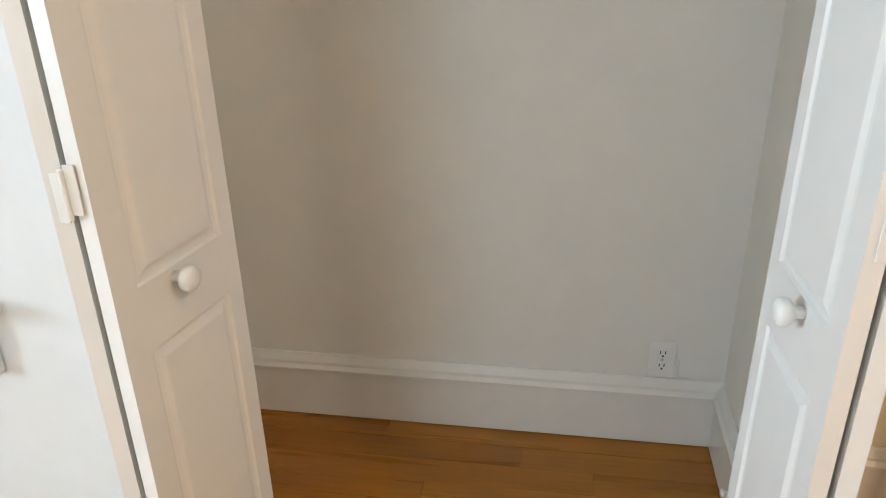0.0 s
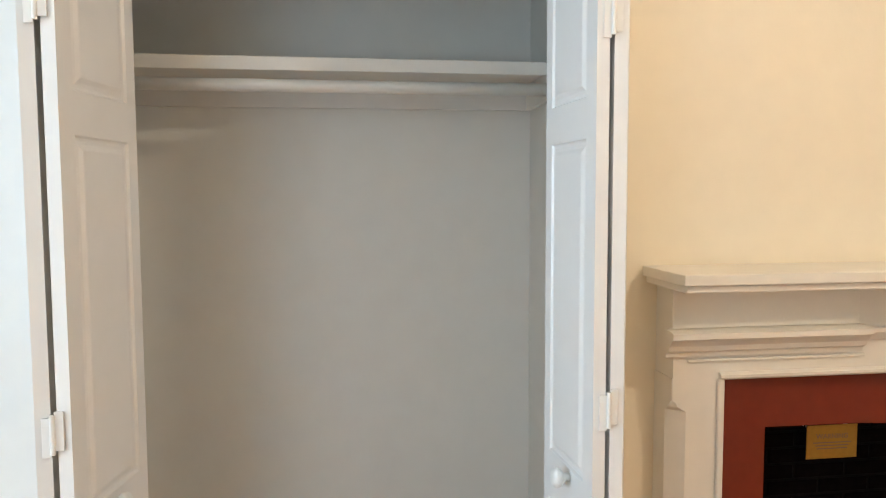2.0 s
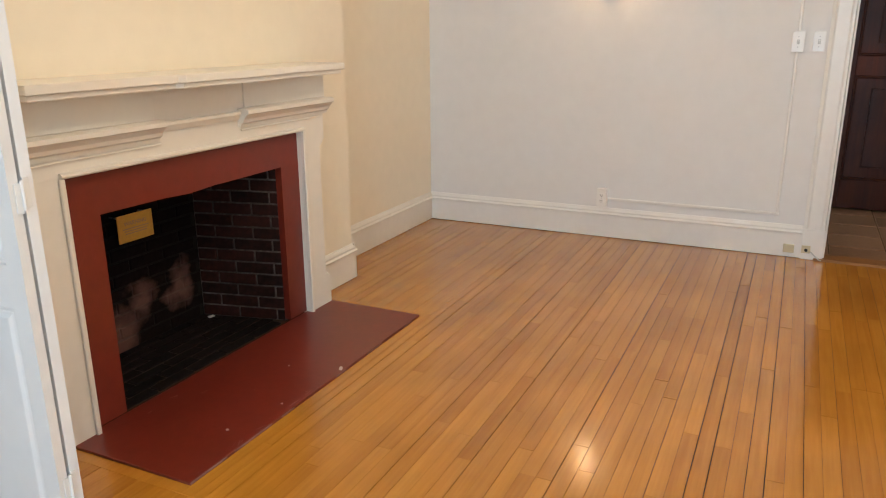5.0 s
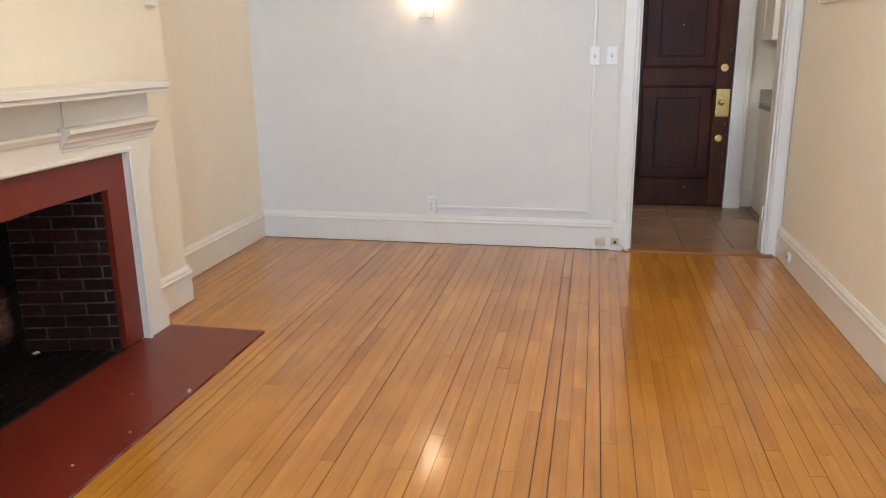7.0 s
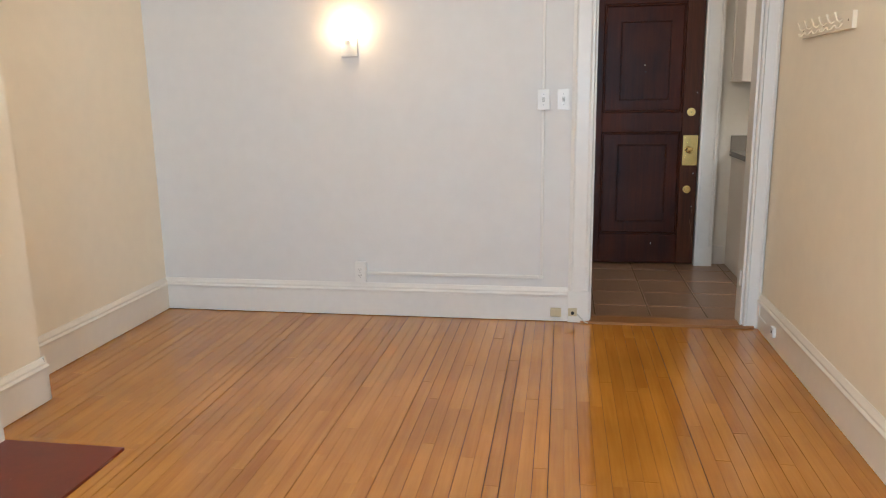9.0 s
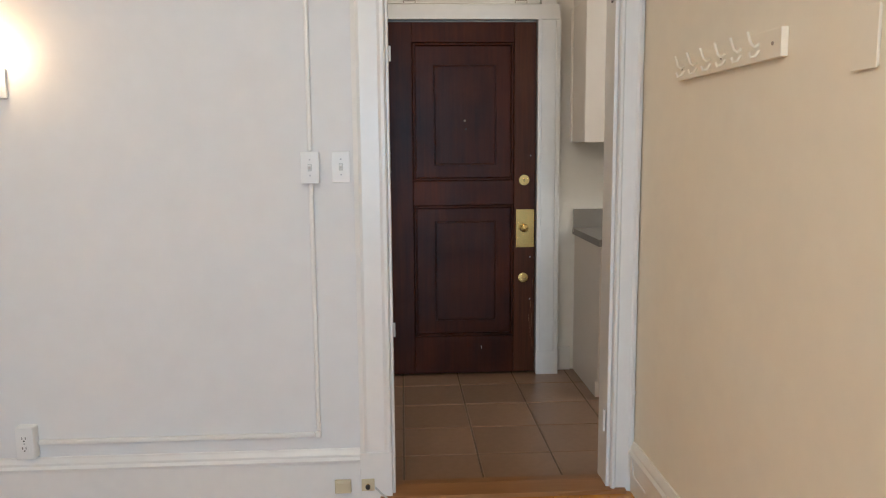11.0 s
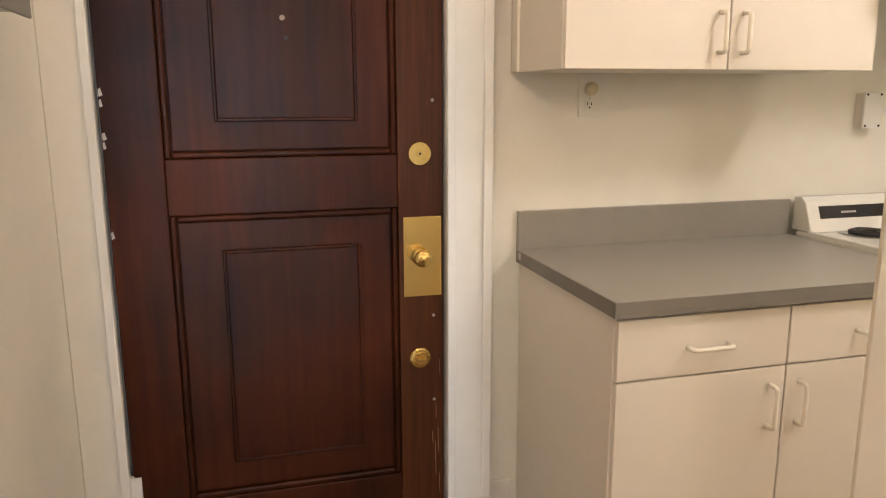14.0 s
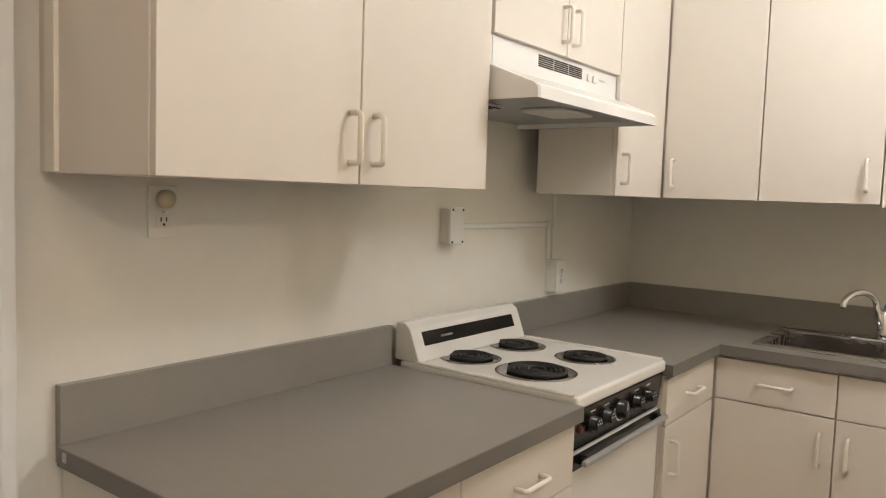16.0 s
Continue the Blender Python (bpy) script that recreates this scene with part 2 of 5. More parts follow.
GREYDOOR = material("light_grey_metal", (0.55, 0.56, 0.54), 0.4, vary=0.05)
LAMINATE = material("cream_cabinet_laminate", (0.79, 0.74, 0.675), 0.42, vary=0.015, scale=4, bump=0.05)
EDGE = material("cabinet_edge_seam", (0.33, 0.26, 0.19), 0.6, vary=0.1)
HANDLE = material("almond_handle_enamel", (0.90, 0.86, 0.78), 0.3, vary=0.01)
COUNTER = material("grey_counter_laminate", (0.285, 0.268, 0.245), 0.30, vary=0.06, scale=60, bump=0.05, bump_scale=200)
COUNTER_EDGE = material("grey_counter_edge", (0.20, 0.187, 0.171), 0.45, vary=0.06, scale=60)
ENAMEL = material("white_stove_enamel", (0.84, 0.83, 0.80), 0.16, vary=0.01)
HOODM = material("white_hood_enamel", (0.84, 0.84, 0.82), 0.22, vary=0.01)
HOODUNDER = material("hood_underside_grey", (0.42, 0.43, 0.43), 0.4, 0.3, vary=0.06)
BLACK = material("black_enamel", (0.012, 0.012, 0.013), 0.22, vary=0.2)
COIL = material("black_burner_coil", (0.02, 0.019, 0.018), 0.45, 0.3, vary=0.3)
PAN = material("chrome_drip_pan", (0.35, 0.34, 0.33), 0.15, 1.0, vary=0.1)
FLOORWOOD = wood("oiled_strip_floor", (0.33, 0.113, 0.009), (0.66, 0.300, 0.037), 0.17, piece=0.50, coat=0.36, spec=0.45, fine=0.30)
CLOSETWOOD = wood("closet_pine_floor", (0.22, 0.068, 0.005), (0.56, 0.230, 0.018), 0.28, piece=0.7, coat=0.10, fine=0.35)
SILLWOOD = wood("threshold_oak", (0.20, 0.085, 0.028), (0.42, 0.21, 0.08), 0.30, grain=(14, 1.2, 14))
GAP = material("dark_floor_gap", (0.035, 0.018, 0.008), 0.8, vary=0.2)
DOORWOOD = wood("mahogany_door", (0.005, 0.0012, 0.0007), (0.092, 0.020, 0.0045), 0.36, grain=(14, 14, 0.8), piece=0.45, bump=0.5, spec=0.13, blotch=(1.30, 0.50))
DOORWORN = wood("worn_door_edge", (0.008, 0.0022, 0.001), (0.125, 0.038, 0.011), 0.40, grain=(26, 26, 1.0), piece=0.3, bump=0.4, spec=0.15)
BAREWOOD = material("bare_scraped_wood", (0.26, 0.15, 0.07), 0.7, vary=0.2, scale=30)
TILE = material("brown_ceramic_tile", (0.25, 0.155, 0.095), 0.30, vary=0.17, scale=7, bump=0.3, bump_scale=25, piece=0.5)
GROUT = material("tile_grout", (0.14, 0.10, 0.07), 0.9, vary=0.15, scale=30)
GLOW = glowing("lit_bulb", (1.0, 0.72, 0.38), 45)
KGLOW = glowing("lit_opal_globe", (1.0, 0.85, 0.65), 3)
GLASS = clear_glass("window_glass")
PUTTY = material("white_paint_smear", (0.6, 0.55, 0.52), 0.6, vary=0.1)

# ---- building helpers ----


def box(x0, x1, y0, y1, z0, z1, bevel=0.0, bm=None, seg=2):
    own = bmesh.new()
    r = bmesh.ops.create_cube(own, size=1)
    for v in r["verts"]:
        v.co = Vector((x0 + (v.co.x + 0.5) * (x1 - x0), y0 + (v.co.y + 0.5) * (y1 - y0), z0 + (v.co.z + 0.5) * (z1 - z0)))
    if bevel:
        bmesh.ops.bevel(own, geom=own.edges[:], offset=min(bevel, 0.45 * min(abs(x1 - x0), abs(y1 - y0), abs(z1 - z0))), segments=seg, affect="EDGES", profile=0.5)
    bmesh.ops.recalc_face_normals(own, faces=own.faces[:])
    return merge(own, bm)


def merge(own, bm):
    if bm is None:
        return own
    me = bpy.data.meshes.new("tmp")
    own.to_mesh(me), own.free()
    bm.from_mesh(me)
    bpy.data.meshes.remove(me)
    return bm


def rod(p0, p1, r, bm=None, seg=16, r2=None, bevel=0.0):
    p0, p1 = Vector(p0), Vector(p1)
    own = bmesh.new()
    d = (p1 - p0)
    q = d.to_track_quat("Z", "Y").to_matrix().to_4x4()
    bmesh.ops.create_cone(own, cap_ends=True, segments=seg, radius1=r, radius2=r if r2 is None else r2, depth=d.length, matrix=Matrix.Translation((p0 + p1) / 2) @ q)
    if bevel:
        es = [e for e in own.edges if len(e.link_faces) == 2 and any(len(f.verts) > 4 for f in e.link_faces)]
        bmesh.ops.bevel(own, geom=es, offset=bevel, segments=2, affect="EDGES", profile=0.5)
    return merge(own, bm)


def lathe(profile, base, axis, bm=None, seg=24):
    """Rounded body: (radius, height) pairs turned round axis from base."""
    own = bmesh.new()
    m = Matrix.Translation(base) @ Vector(axis).to_track_quat("Z", "Y").to_matrix().to_4x4()
    rings = []
    for r, h in profile:
        rings.append([own.verts.new(m @ Vector((r * math.cos(2 * math.pi * i / seg), r * math.sin(2 * math.pi * i / seg), h))) for i in range(seg)])
    for a, c in zip(rings, rings[1:]):
        for i in range(seg):
            own.faces.new((a[i], a[(i + 1) % seg], c[(i + 1) % seg], c[i]))
    own.faces.new(rings[0][::-1]), own.faces.new(rings[-1])
    bmesh.ops.recalc_face_normals(own, faces=own.faces[:])
    return merge(own, bm)


def tube(points, r, bm=None, seg=10):
    """A round bar along points."""
    own = bmesh.new()
    pts = [Vector(p) for p in points]
    rings = []
    ref = None
    for i, p in enumerate(pts):
        d = (pts[min(i + 1, len(pts) - 1)] - pts[max(i - 1, 0)]).normalized()
        if ref is None:
            ref = d.orthogonal().normalized()
        ref = (ref - d * ref.dot(d)).normalized()
        side = d.cross(ref)
        rings.append([own.verts.new(p + r * (math.cos(2 * math.pi * k / seg) * ref + math.sin(2 * math.pi * k / seg) * side)) for k in range(seg)])
    for a, c in zip(rings, rings[1:]):
        for k in range(seg):
            own.faces.new((a[k], a[(k + 1) % seg], c[(k + 1) % seg], c[k]))
    own.faces.new(rings[0][::-1]), own.faces.new(rings[-1])
    bmesh.ops.recalc_face_normals(own, faces=own.faces[:])
    return merge(own, bm)


def profile_run(profile, start, along, out, length, bm=None):
    """A moulding: (out, up) outline pushed along a straight run."""
    own = bmesh.new()
    s, a, o, u = Vector(start), Vector(along), Vector(out), Vector((0, 0, 1))
    r0 = [own.verts.new(s + o * p + u * q) for p, q in profile]
    r1 = [own.verts.new(s + a * length + o * p + u * q) for p, q in profile]
    k = len(profile)
    for i in range(k):
        own.faces.new((r0[i], r0[(i + 1) % k], r1[(i + 1) % k], r1[i]))
    own.faces.new(r0[::-1]), own.faces.new(r1)
    bmesh.ops.recalc_face_normals(own, faces=own.faces[:])
    return merge(own, bm)


def extrude_poly(poly, axis, lo, hi, bm=None, bevel=0.0):
    """A flat outline (two coordinates) given depth along axis 0, 1 or 2."""
    own = bmesh.new()

    def at(p, d):
        v = list(p)
        v.insert(axis, d)
        return Vector(v)
    a = [own.verts.new(at(p, lo)) for p in poly]
    c = [own.verts.new(at(p, hi)) for p in poly]
    k = len(poly)
    for i in range(k):
        own.faces.new((a[i], a[(i + 1) % k], c[(i + 1) % k], c[i]))
    own.faces.new(a[::-1]), own.faces.new(c)
    bmesh.ops.recalc_face_normals(own, faces=own.faces[:])
    if bevel:
        bmesh.ops.bevel(own, geom=own.edges[:], offset=bevel, segments=2, affect="EDGES", profile=0.5)
    return merge(own, bm)


def mesh_of(name, bm, mat, smooth=False):
    me = bpy.data.meshes.new(name)
    bm.to_mesh(me), bm.free()
    me.materials.append(mat)
    if smooth:
        for f in me.polygons:
            f.use_smooth = True
    return me


def thing(name, place, label, category, group="", kind=""):
    ob = new(name)
    ob.location, ob.empty_display_size = place, 0.1
    return tagged(ob, label, category, group, kind)


def part(name, bm, mat, parent, label="", smooth=False):
    ob = new(name, mesh_of(name, bm, mat, smooth))
    ob.parent = parent
    if parent is not None and parent.data is None:
        ob.matrix_parent_inverse = Matrix.Translation(-parent.location)
    return tagged(ob, label)


def setting(name, bm, mat, label, category):
    return tagged(new(name, mesh_of(name, bm, mat)), label, category, "", "structure")


def single(name, bm, mat, label, category, group="", smooth=False):
    return tagged(new(name, mesh_of(name, bm, mat, smooth)), label, category, group)


def arc(c, r, a0, a1, u, v, n=6):
    c, u, v = Vector(c), Vector(u), Vector(v)
    return [c + r * (math.cos(a0 + (a1 - a0) * i / n) * u + math.sin(a0 + (a1 - a0) * i / n) * v) for i in range(n + 1)]

# ---- the setting: walls, floors, ceilings ----
CEIL_Z, KCEIL_Z = 2.85, 2.72
EX0, EX1 = 4.635, 4.76            # wall between living room and entry
DY0, DY1, DTOP = -1.207, -0.305, 2.178   # doorway in it
NY, CY, BY = 2.48, 1.81, 2.255    # alcove wall, closet front, chimney breast
SY = -1.305                       # south wall of the living room
WX = -5.20                        # west wall
VN = -0.165                       # north wall of the entry
KW, KE, KS = 4.945, 6.345, -4.20  # kitchen: west, east and south walls
DX = 6.278                        # face of the entry door

# living room, east wall with the doorway
w = box(EX0, EX1, DY1, NY + 0.15, 0, CEIL_Z)
box(EX0, EX1, SY - 0.15, DY0, 0, CEIL_Z, bm=w), box(EX0, EX1, DY0, DY1, DTOP, CEIL_Z, bm=w)
setting("wall_east", w, WHITE_WALL, "white painted plaster wall with a doorway", "wall")
w = box(2.52, EX0, NY, NY + 0.15, 0, CEIL_Z)
box(0.71, 1.14, NY, NY + 0.15, 0, CEIL_Z, bm=w), box(1.14, 2.52, NY, NY + 0.15, 1.10, CEIL_Z, bm=w)
setting("wall_north", w, CREAM, "cream painted plaster wall beside the chimney breast", "wall")
w = box(-0.85, EX0, SY - 0.15, SY, 0, CEIL_Z)
box(WX - 0.15, -1.85, SY - 0.15, SY, 0, CEIL_Z, bm=w)
box(-1.85, -0.85, SY - 0.15, SY, 0, 0.75, bm=w), box(-1.85, -0.85, SY - 0.15, SY, 2.35, CEIL_Z, bm=w)
setting("wall_south", w, CREAM, "long cream painted plaster wall", "wall")
# chimney breast, open for the firebox
FX0, FX1, FTOP = 1.295, 2.350, 0.797
w = box(0.71, FX0 - 0.155, BY, NY, 0, CEIL_Z)
box(FX1 + 0.155, 3.095, BY, NY, 0, CEIL_Z, bm=w), box(FX0 - 0.155, FX1 + 0.155, BY, NY, 1.101, CEIL_Z, bm=w)
box(FX0 - 0.155, FX1 + 0.155, BY, BY + 0.02, 0.965, 1.101, bm=w)
setting("wall_chimney_breast", w, CREAM, "cream painted chimney breast above the fireplace", "wall")
# closet walls
w = box(-0.82, 0.71, NY, NY + 0.15, 0, CEIL_Z)
setting("wall_closet_back", w, CLOSET_WALL, "pale painted closet back wall", "wall")
setting("wall_closet_side", box(0.655, 0.71, CY + 0.012, NY, 0, CEIL_Z), CLOSET_WALL, "pale painted closet side wall", "wall")
setting("wall_closet_side", box(-0.82, -0.74, CY + 0.012, NY, 0, CEIL_Z), CLOSET_WALL, "pale painted closet side wall", "wall")
setting("wall_closet_front", box(-0.74, 0.655, CY, CY + 0.10, 2.10, CEIL_Z), WHITE_WALL, "white wall above the closet opening", "wall")
# window wall beside the closet
WA, WB = -1.86, -1.035
w = box(WX - 0.15, WA, CY, CY + 0.20, 0, CEIL_Z)
box(WB, -0.575, CY, CY + 0.012, 0, CEIL_Z, bm=w), box(WB, -0.82, CY + 0.012, CY + 0.20, 0, CEIL_Z, bm=w)
box(WA, WB, CY, CY + 0.20, 0, 0.70, bm=w), box(WA, WB, CY, CY + 0.20, 2.35, CEIL_Z, bm=w)
setting("wall_window", w, WHITE_WALL, "white painted wall with a window beside the closet", "wall")
# west wall with a window
w = box(WX - 0.2, WX, SY, -1.05, 0, CEIL_Z)
box(WX - 0.2, WX, -0.05, CY, 0, CEIL_Z, bm=w)
box(WX - 0.2, WX, -1.05, -0.05, 0, 0.75, bm=w), box(WX - 0.2, WX, -1.05, -0.05, 2.35, CEIL_Z, bm=w)
setting("wall_west", w, WHITE_WALL, "white painted wall with a window", "wall")
c = box(WX - 0.2, EX1, SY - 0.15, NY + 0.15, CEIL_Z, CEIL_Z + 0.1)
setting("ceiling", c, CEIL, "white painted plaster ceiling", "ceiling")

# entry and kitchen
w = box(EX1, 6.32, VN, VN + 0.12, 0, CEIL_Z)
setting("wall_entry_north", w, KITCHEN_WALL, "off-white painted entry wall", "wall")
# door wall: opening for the entry door, then the kitchen's east wall
w = box(6.32, 6.47, VN - 0.13 + 0.005, VN + 0.12, 0, CEIL_Z)
box(6.32, 6.47, -1.185, VN - 0.125, 2.17, CEIL_Z, bm=w)
box(KE, 6.47, KS - 0.15, -1.185, 0, CEIL_Z, bm=w)
setting("wall_kitchen_east", w, KITCHEN_WALL, "off-white painted kitchen wall", "wall")
setting("wall_kitchen_south", box(3.83, KE, KS - 0.15, KS, 0, CEIL_Z), KITCHEN_WALL, "off-white painted kitchen wall behind the sink", "wall")
w = box(3.83, 3.95, KS, -1.53, 0, CEIL_Z)
box(3.83, EX1, -1.53, SY - 0.1505, 0, CEIL_Z, bm=w)
box(EX1, KW, -1.53, -1.41, 0, CEIL_Z, bm=w)
setting("wall_kitchen_west", w, CREAM, "cream painted wall between living room and kitchen", "wall")
k = box(EX1, 6.47, -1.53, VN + 0.12, KCEIL_Z, KCEIL_Z + 0.1)
box(3.83, 6.47, KS - 0.15, -1.53, KCEIL_Z, KCEIL_Z + 0.1, bm=k)
setting("ceiling_kitchen", k, CEIL, "white painted kitchen ceiling", "ceiling")
setting("wall_hall", box(6.50, 6.60, -1.6, 0.2, 0, 2.4), DARK, "dark hallway beyond the entry door", "wall")

# windows: frame, sashes, panes, stool and apron


def window(name, place, out, along, width, z0, z1, label):
    """A double-hung window in an opening; place: middle of the opening on the room's face, out: into the room."""
    t = thing(name, place, label, "window", "", "structure")
    o, a, p = Vector(out), Vector(along), Vector(place)

    def slab(name, s0, s1, d0, d1, h0, h1, mat, bev=0.004):
        q0, q1 = p + a * s0 + o * d0, p + a * s1 + o * d1
        return part(name, box(min(q0.x, q1.x), max(q0.x, q1.x), min(q0.y, q1.y), max(q0.y, q1.y), h0, h1, bev), mat, t)
    h = width / 2
    for s in (-1, 1):
        slab("casing", min(s * h, s * (h + 0.11)), max(s * h, s * (h + 0.11)), 0.0, 0.025, z0 + 0.03, z1 + 0.10, TRIM)
    slab("head_casing", -h - 0.13, h + 0.13, 0.002, 0.032, z1, z1 + 0.12, TRIM)
    slab("window_sill", -h - 0.155, h + 0.155, -0.06, 0.06, z0 - 0.005, z0 + 0.030, TRIM, 0.01)
    slab("apron", -h - 0.125, h + 0.125, 0.0, 0.026, z0 - 0.14, z0 - 0.005, TRIM, 0.006)
    m = (z0 + z1) / 2
    for lo, hi, d in ((z0 + 0.03, m + 0.02, -0.09), (m - 0.02, z1, -0.13)):
        for s in (-1, 1):
            slab("sash_stile", min(s * h, s * (h - 0.05)), max(s * h, s * (h - 0.05)), d, d + 0.035, lo, hi, TRIM)
        slab("sash_rail", -h + 0.05, h - 0.05, d, d + 0.035, lo, lo + 0.05, TRIM)
        slab("sash_rail", -h + 0.05, h - 0.05, d, d + 0.035, hi - 0.05, hi, TRIM)
        g = slab("pane", -h + 0.05, h - 0.05, d + 0.015, d + 0.020, lo + 0.05, hi - 0.05, GLASS, 0)
        g.visible_shadow = False
    return t


window("window_1", ((WA + WB) / 2, CY, 0.70), (0, -1, 0), (1, 0, 0), WB - WA, 0.70, 2.35, "white double-hung window with a moulded sill beside the closet")
window("window_2", (WX, -0.55, 0.75), (1, 0, 0), (0, 1, 0), 1.0, 0.75, 2.35, "tall white double-hung window, out of view")
# made-up south window round the added daylight
window("window_3", (-1.35, SY, 0.75), (0, 1, 0), (1, 0, 0), 1.0, 0.75, 2.35, "tall white double-hung window, out of view")

# living room ceiling lamp
ll = thing("ceiling_lamp", (1.75, 0.40, 2.72), "round opal glass ceiling lamp, lit, in the living room", "ceiling lamp")
part("canopy", lathe([(0.09, 0), (0.09, 0.02), (0.07, 0.034)], (1.75, 0.40, CEIL_Z - 0.0345), (0, 0, 1)), PLATE, ll, "", True)
part("shade", lathe([(0.03, -0.012), (0.10, 0.0), (0.15, 0.03), (0.165, 0.06), (0.16, 0.068)], (1.75, 0.40, CEIL_Z - 0.108), (0, 0, 1), seg=32), KGLOW, ll, "lit opal glass bowl", True).visible_shadow = False

# baseboards: tall board with a stepped moulded cap
BASE = ((0, 0.004), (0.018, 0.004), (0.018, 0.158), (0.026, 0.162), (0.028, 0.172), (0.019, 0.182), (0.019, 0.192), (0.010, 0.206), (0.006, 0.214), (0, 0.214))


def baseboard(name, start, along, out, length, mat, label):
    b = profile_run(BASE, start, along, out, length)
    return setting(name, b, mat, label, "baseboard")


baseboard("baseboard", (EX0, -0.175, 0), (0, 1, 0), (-1, 0, 0), NY + 0.175, TRIM, "tall white moulded baseboard")
baseboard("baseboard", (3.095, NY, 0), (1, 0, 0), (0, -1, 0), EX0 - 0.018 - 3.095, CTRIM, "tall cream-white moulded baseboard")
baseboard("baseboard", (3.095, BY - 0.018, 0), (0, 1, 0), (1, 0, 0), NY - 0.018 - BY + 0.018, CTRIM, "tall cream-white moulded baseboard")
baseboard("baseboard", (2.655, BY, 0), (1, 0, 0), (0, -1, 0), 3.095 + 0.018 - 2.655, CTRIM, "tall cream-white moulded baseboard")
baseboard("baseboard", (0.71, BY, 0), (1, 0, 0), (0, -1, 0), 1.01 - 0.71, CTRIM, "tall cream-white moulded baseboard")
baseboard("baseboard", (WX, SY, 0), (1, 0, 0), (0, 1, 0), EX0 - WX - 0.02, CTRIM, "long tall cream-white moulded baseboard")
baseboard("baseboard", (-0.74, NY, 0), (1, 0, 0), (0, -1, 0), 0.655 + 0.74, TRIM, "tall white moulded closet baseboard")
baseboard("baseboard", (0.655, CY + 0.03, 0), (0, 1, 0), (-1, 0, 0), NY - 0.018 - CY - 0.03, TRIM, "tall white moulded closet baseboard")
setting("baseboard", profile_run(((0, 0), (0.016, 0), (0.016, 0.13), (0.008, 0.145), (0, 0.145)), (EX1 + 0.066, VN, 0), (1, 0, 0), (0, -1, 0), 6.25 - EX1 - 0.066), TRIM, "plain white entry baseboard", "baseboard")

# doorway trim: jambs, stepped casings, head, plinth blocks
CAS = ((0, 0), (0.128, 0), (0.128, 0.020), (0.110, 0.026), (0.098, 0.020), (0.030, 0.018), (0.018, 0.026), (0.006, 0.026), (0, 0.018))


def casing_upright(name, x, y, z0, z1, side, depth, width, mat, label, parent):
    """An upright moulded casing; side +1 runs to greater y; depth sign gives the wall face it stands on."""
    k = width / 0.128
    own = [(x + depth * d, y + side * k * s) for s, d in CAS]
    b = extrude_poly(own, 2, z0, z1)
    return part(name, b, mat, parent, label)


d1 = thing("door_1", (EX0, -0.73, 0), "white painted doorway casing between living room and entry", "doorway", "", "structure")
casing_upright("casing", EX0, DY1, 0.20, DTOP, 1, -1, 0.128, TRIM, "", d1)
casing_upright("casing", EX0, DY0, 0.0, DTOP, -1, -1, 0.092, TRIM, "", d1)
part("plinth_block", box(EX0 - 0.026, EX0, DY1, DY1 + 0.130, 0, 0.20, 0.003), TRIM, d1)
part("head_casing", box(EX0 - 0.022, EX0, DY0 - 0.092, DY1 + 0.128, DTOP, DTOP + 0.125, 0.003), TRIM, d1)
part("head_bead", box(EX0 - 0.030, EX0 - 0.022, DY0 - 0.02, DY1 + 0.02, DTOP + 0.008, DTOP + 0.022, 0.003), TRIM, d1)
part("jamb", box(EX0 - 0.004, EX1 + 0.004, DY1 - 0.012, DY1 - 0.0005, 0.012, DTOP - 0.022, 0.003), TRIM, d1)
part("jamb", box(EX0 - 0.004, EX1 + 0.004, DY0 + 0.0005, DY0 + 0.016, 0.012, DTOP - 0.022, 0.003), TRIM, d1)
part("head_jamb", box(EX0 - 0.004, EX1 + 0.004, DY0 + 0.0005, DY1 - 0.0005, DTOP - 0.022, DTOP - 0.0005, 0.003), TRIM, d1)
part("return", box(EX1 + 0.0045, EX1 + 0.065, DY1 - 0.010, VN - 0.0005, 0.0, DTOP + 0.06, 0.003), CREAM, d1, "cream painted wall return")
casing_upright("casing", EX1, DY0, 0.0, DTOP, -1, 1, 0.11, CTRIM, "", d1)
for z in (2.02, 0.30):
    part("old_hinge", rod((4.640, DY0 + 0.026, z - 0.045), (4.640, DY0 + 0.026, z + 0.045), 0.006, seg=10), TRIM, d1, "painted-over hinge")
    part("hinge_mortise", box(4.648, 4.668, DY0 + 0.0215, DY0 + 0.0235, z - 0.05, z + 0.02), DARK, d1)
part("threshold", extrude_poly([(4.585, 0.001), (4.600, 0.013), (4.70, 0.019), (4.757, 0.012), (4.757, 0.001)], 1, DY0 - 0.06, DY1 + 0.05), SILLWOOD, d1, "worn oak threshold strip")

# closet casing and track
cl = thing("closet_frame", (0.04, CY, 0), "white painted closet door casing with an overhead track", "door frame", "", "structure")
part("casing", box(-0.695, -0.575, CY - 0.020, CY - 0.0005, 0, 2.10, 0.003), TRIM, cl)
part("casing", box(0.64, 0.708, CY - 0.020, CY + 0.0115, 0, 2.10, 0.003), TRIM, cl)
part("head_casing", box(-0.695, 0.708, CY - 0.022, CY - 0.0005, 2.10, 2.20, 0.003), TRIM, cl)
part("track", box(-0.57, 0.64, CY + 0.01, CY + 0.045, 2.075, 2.0995, 0.002), STEEL, cl)

# ---- closet: bifold doors, shelf, rod, outlet ----


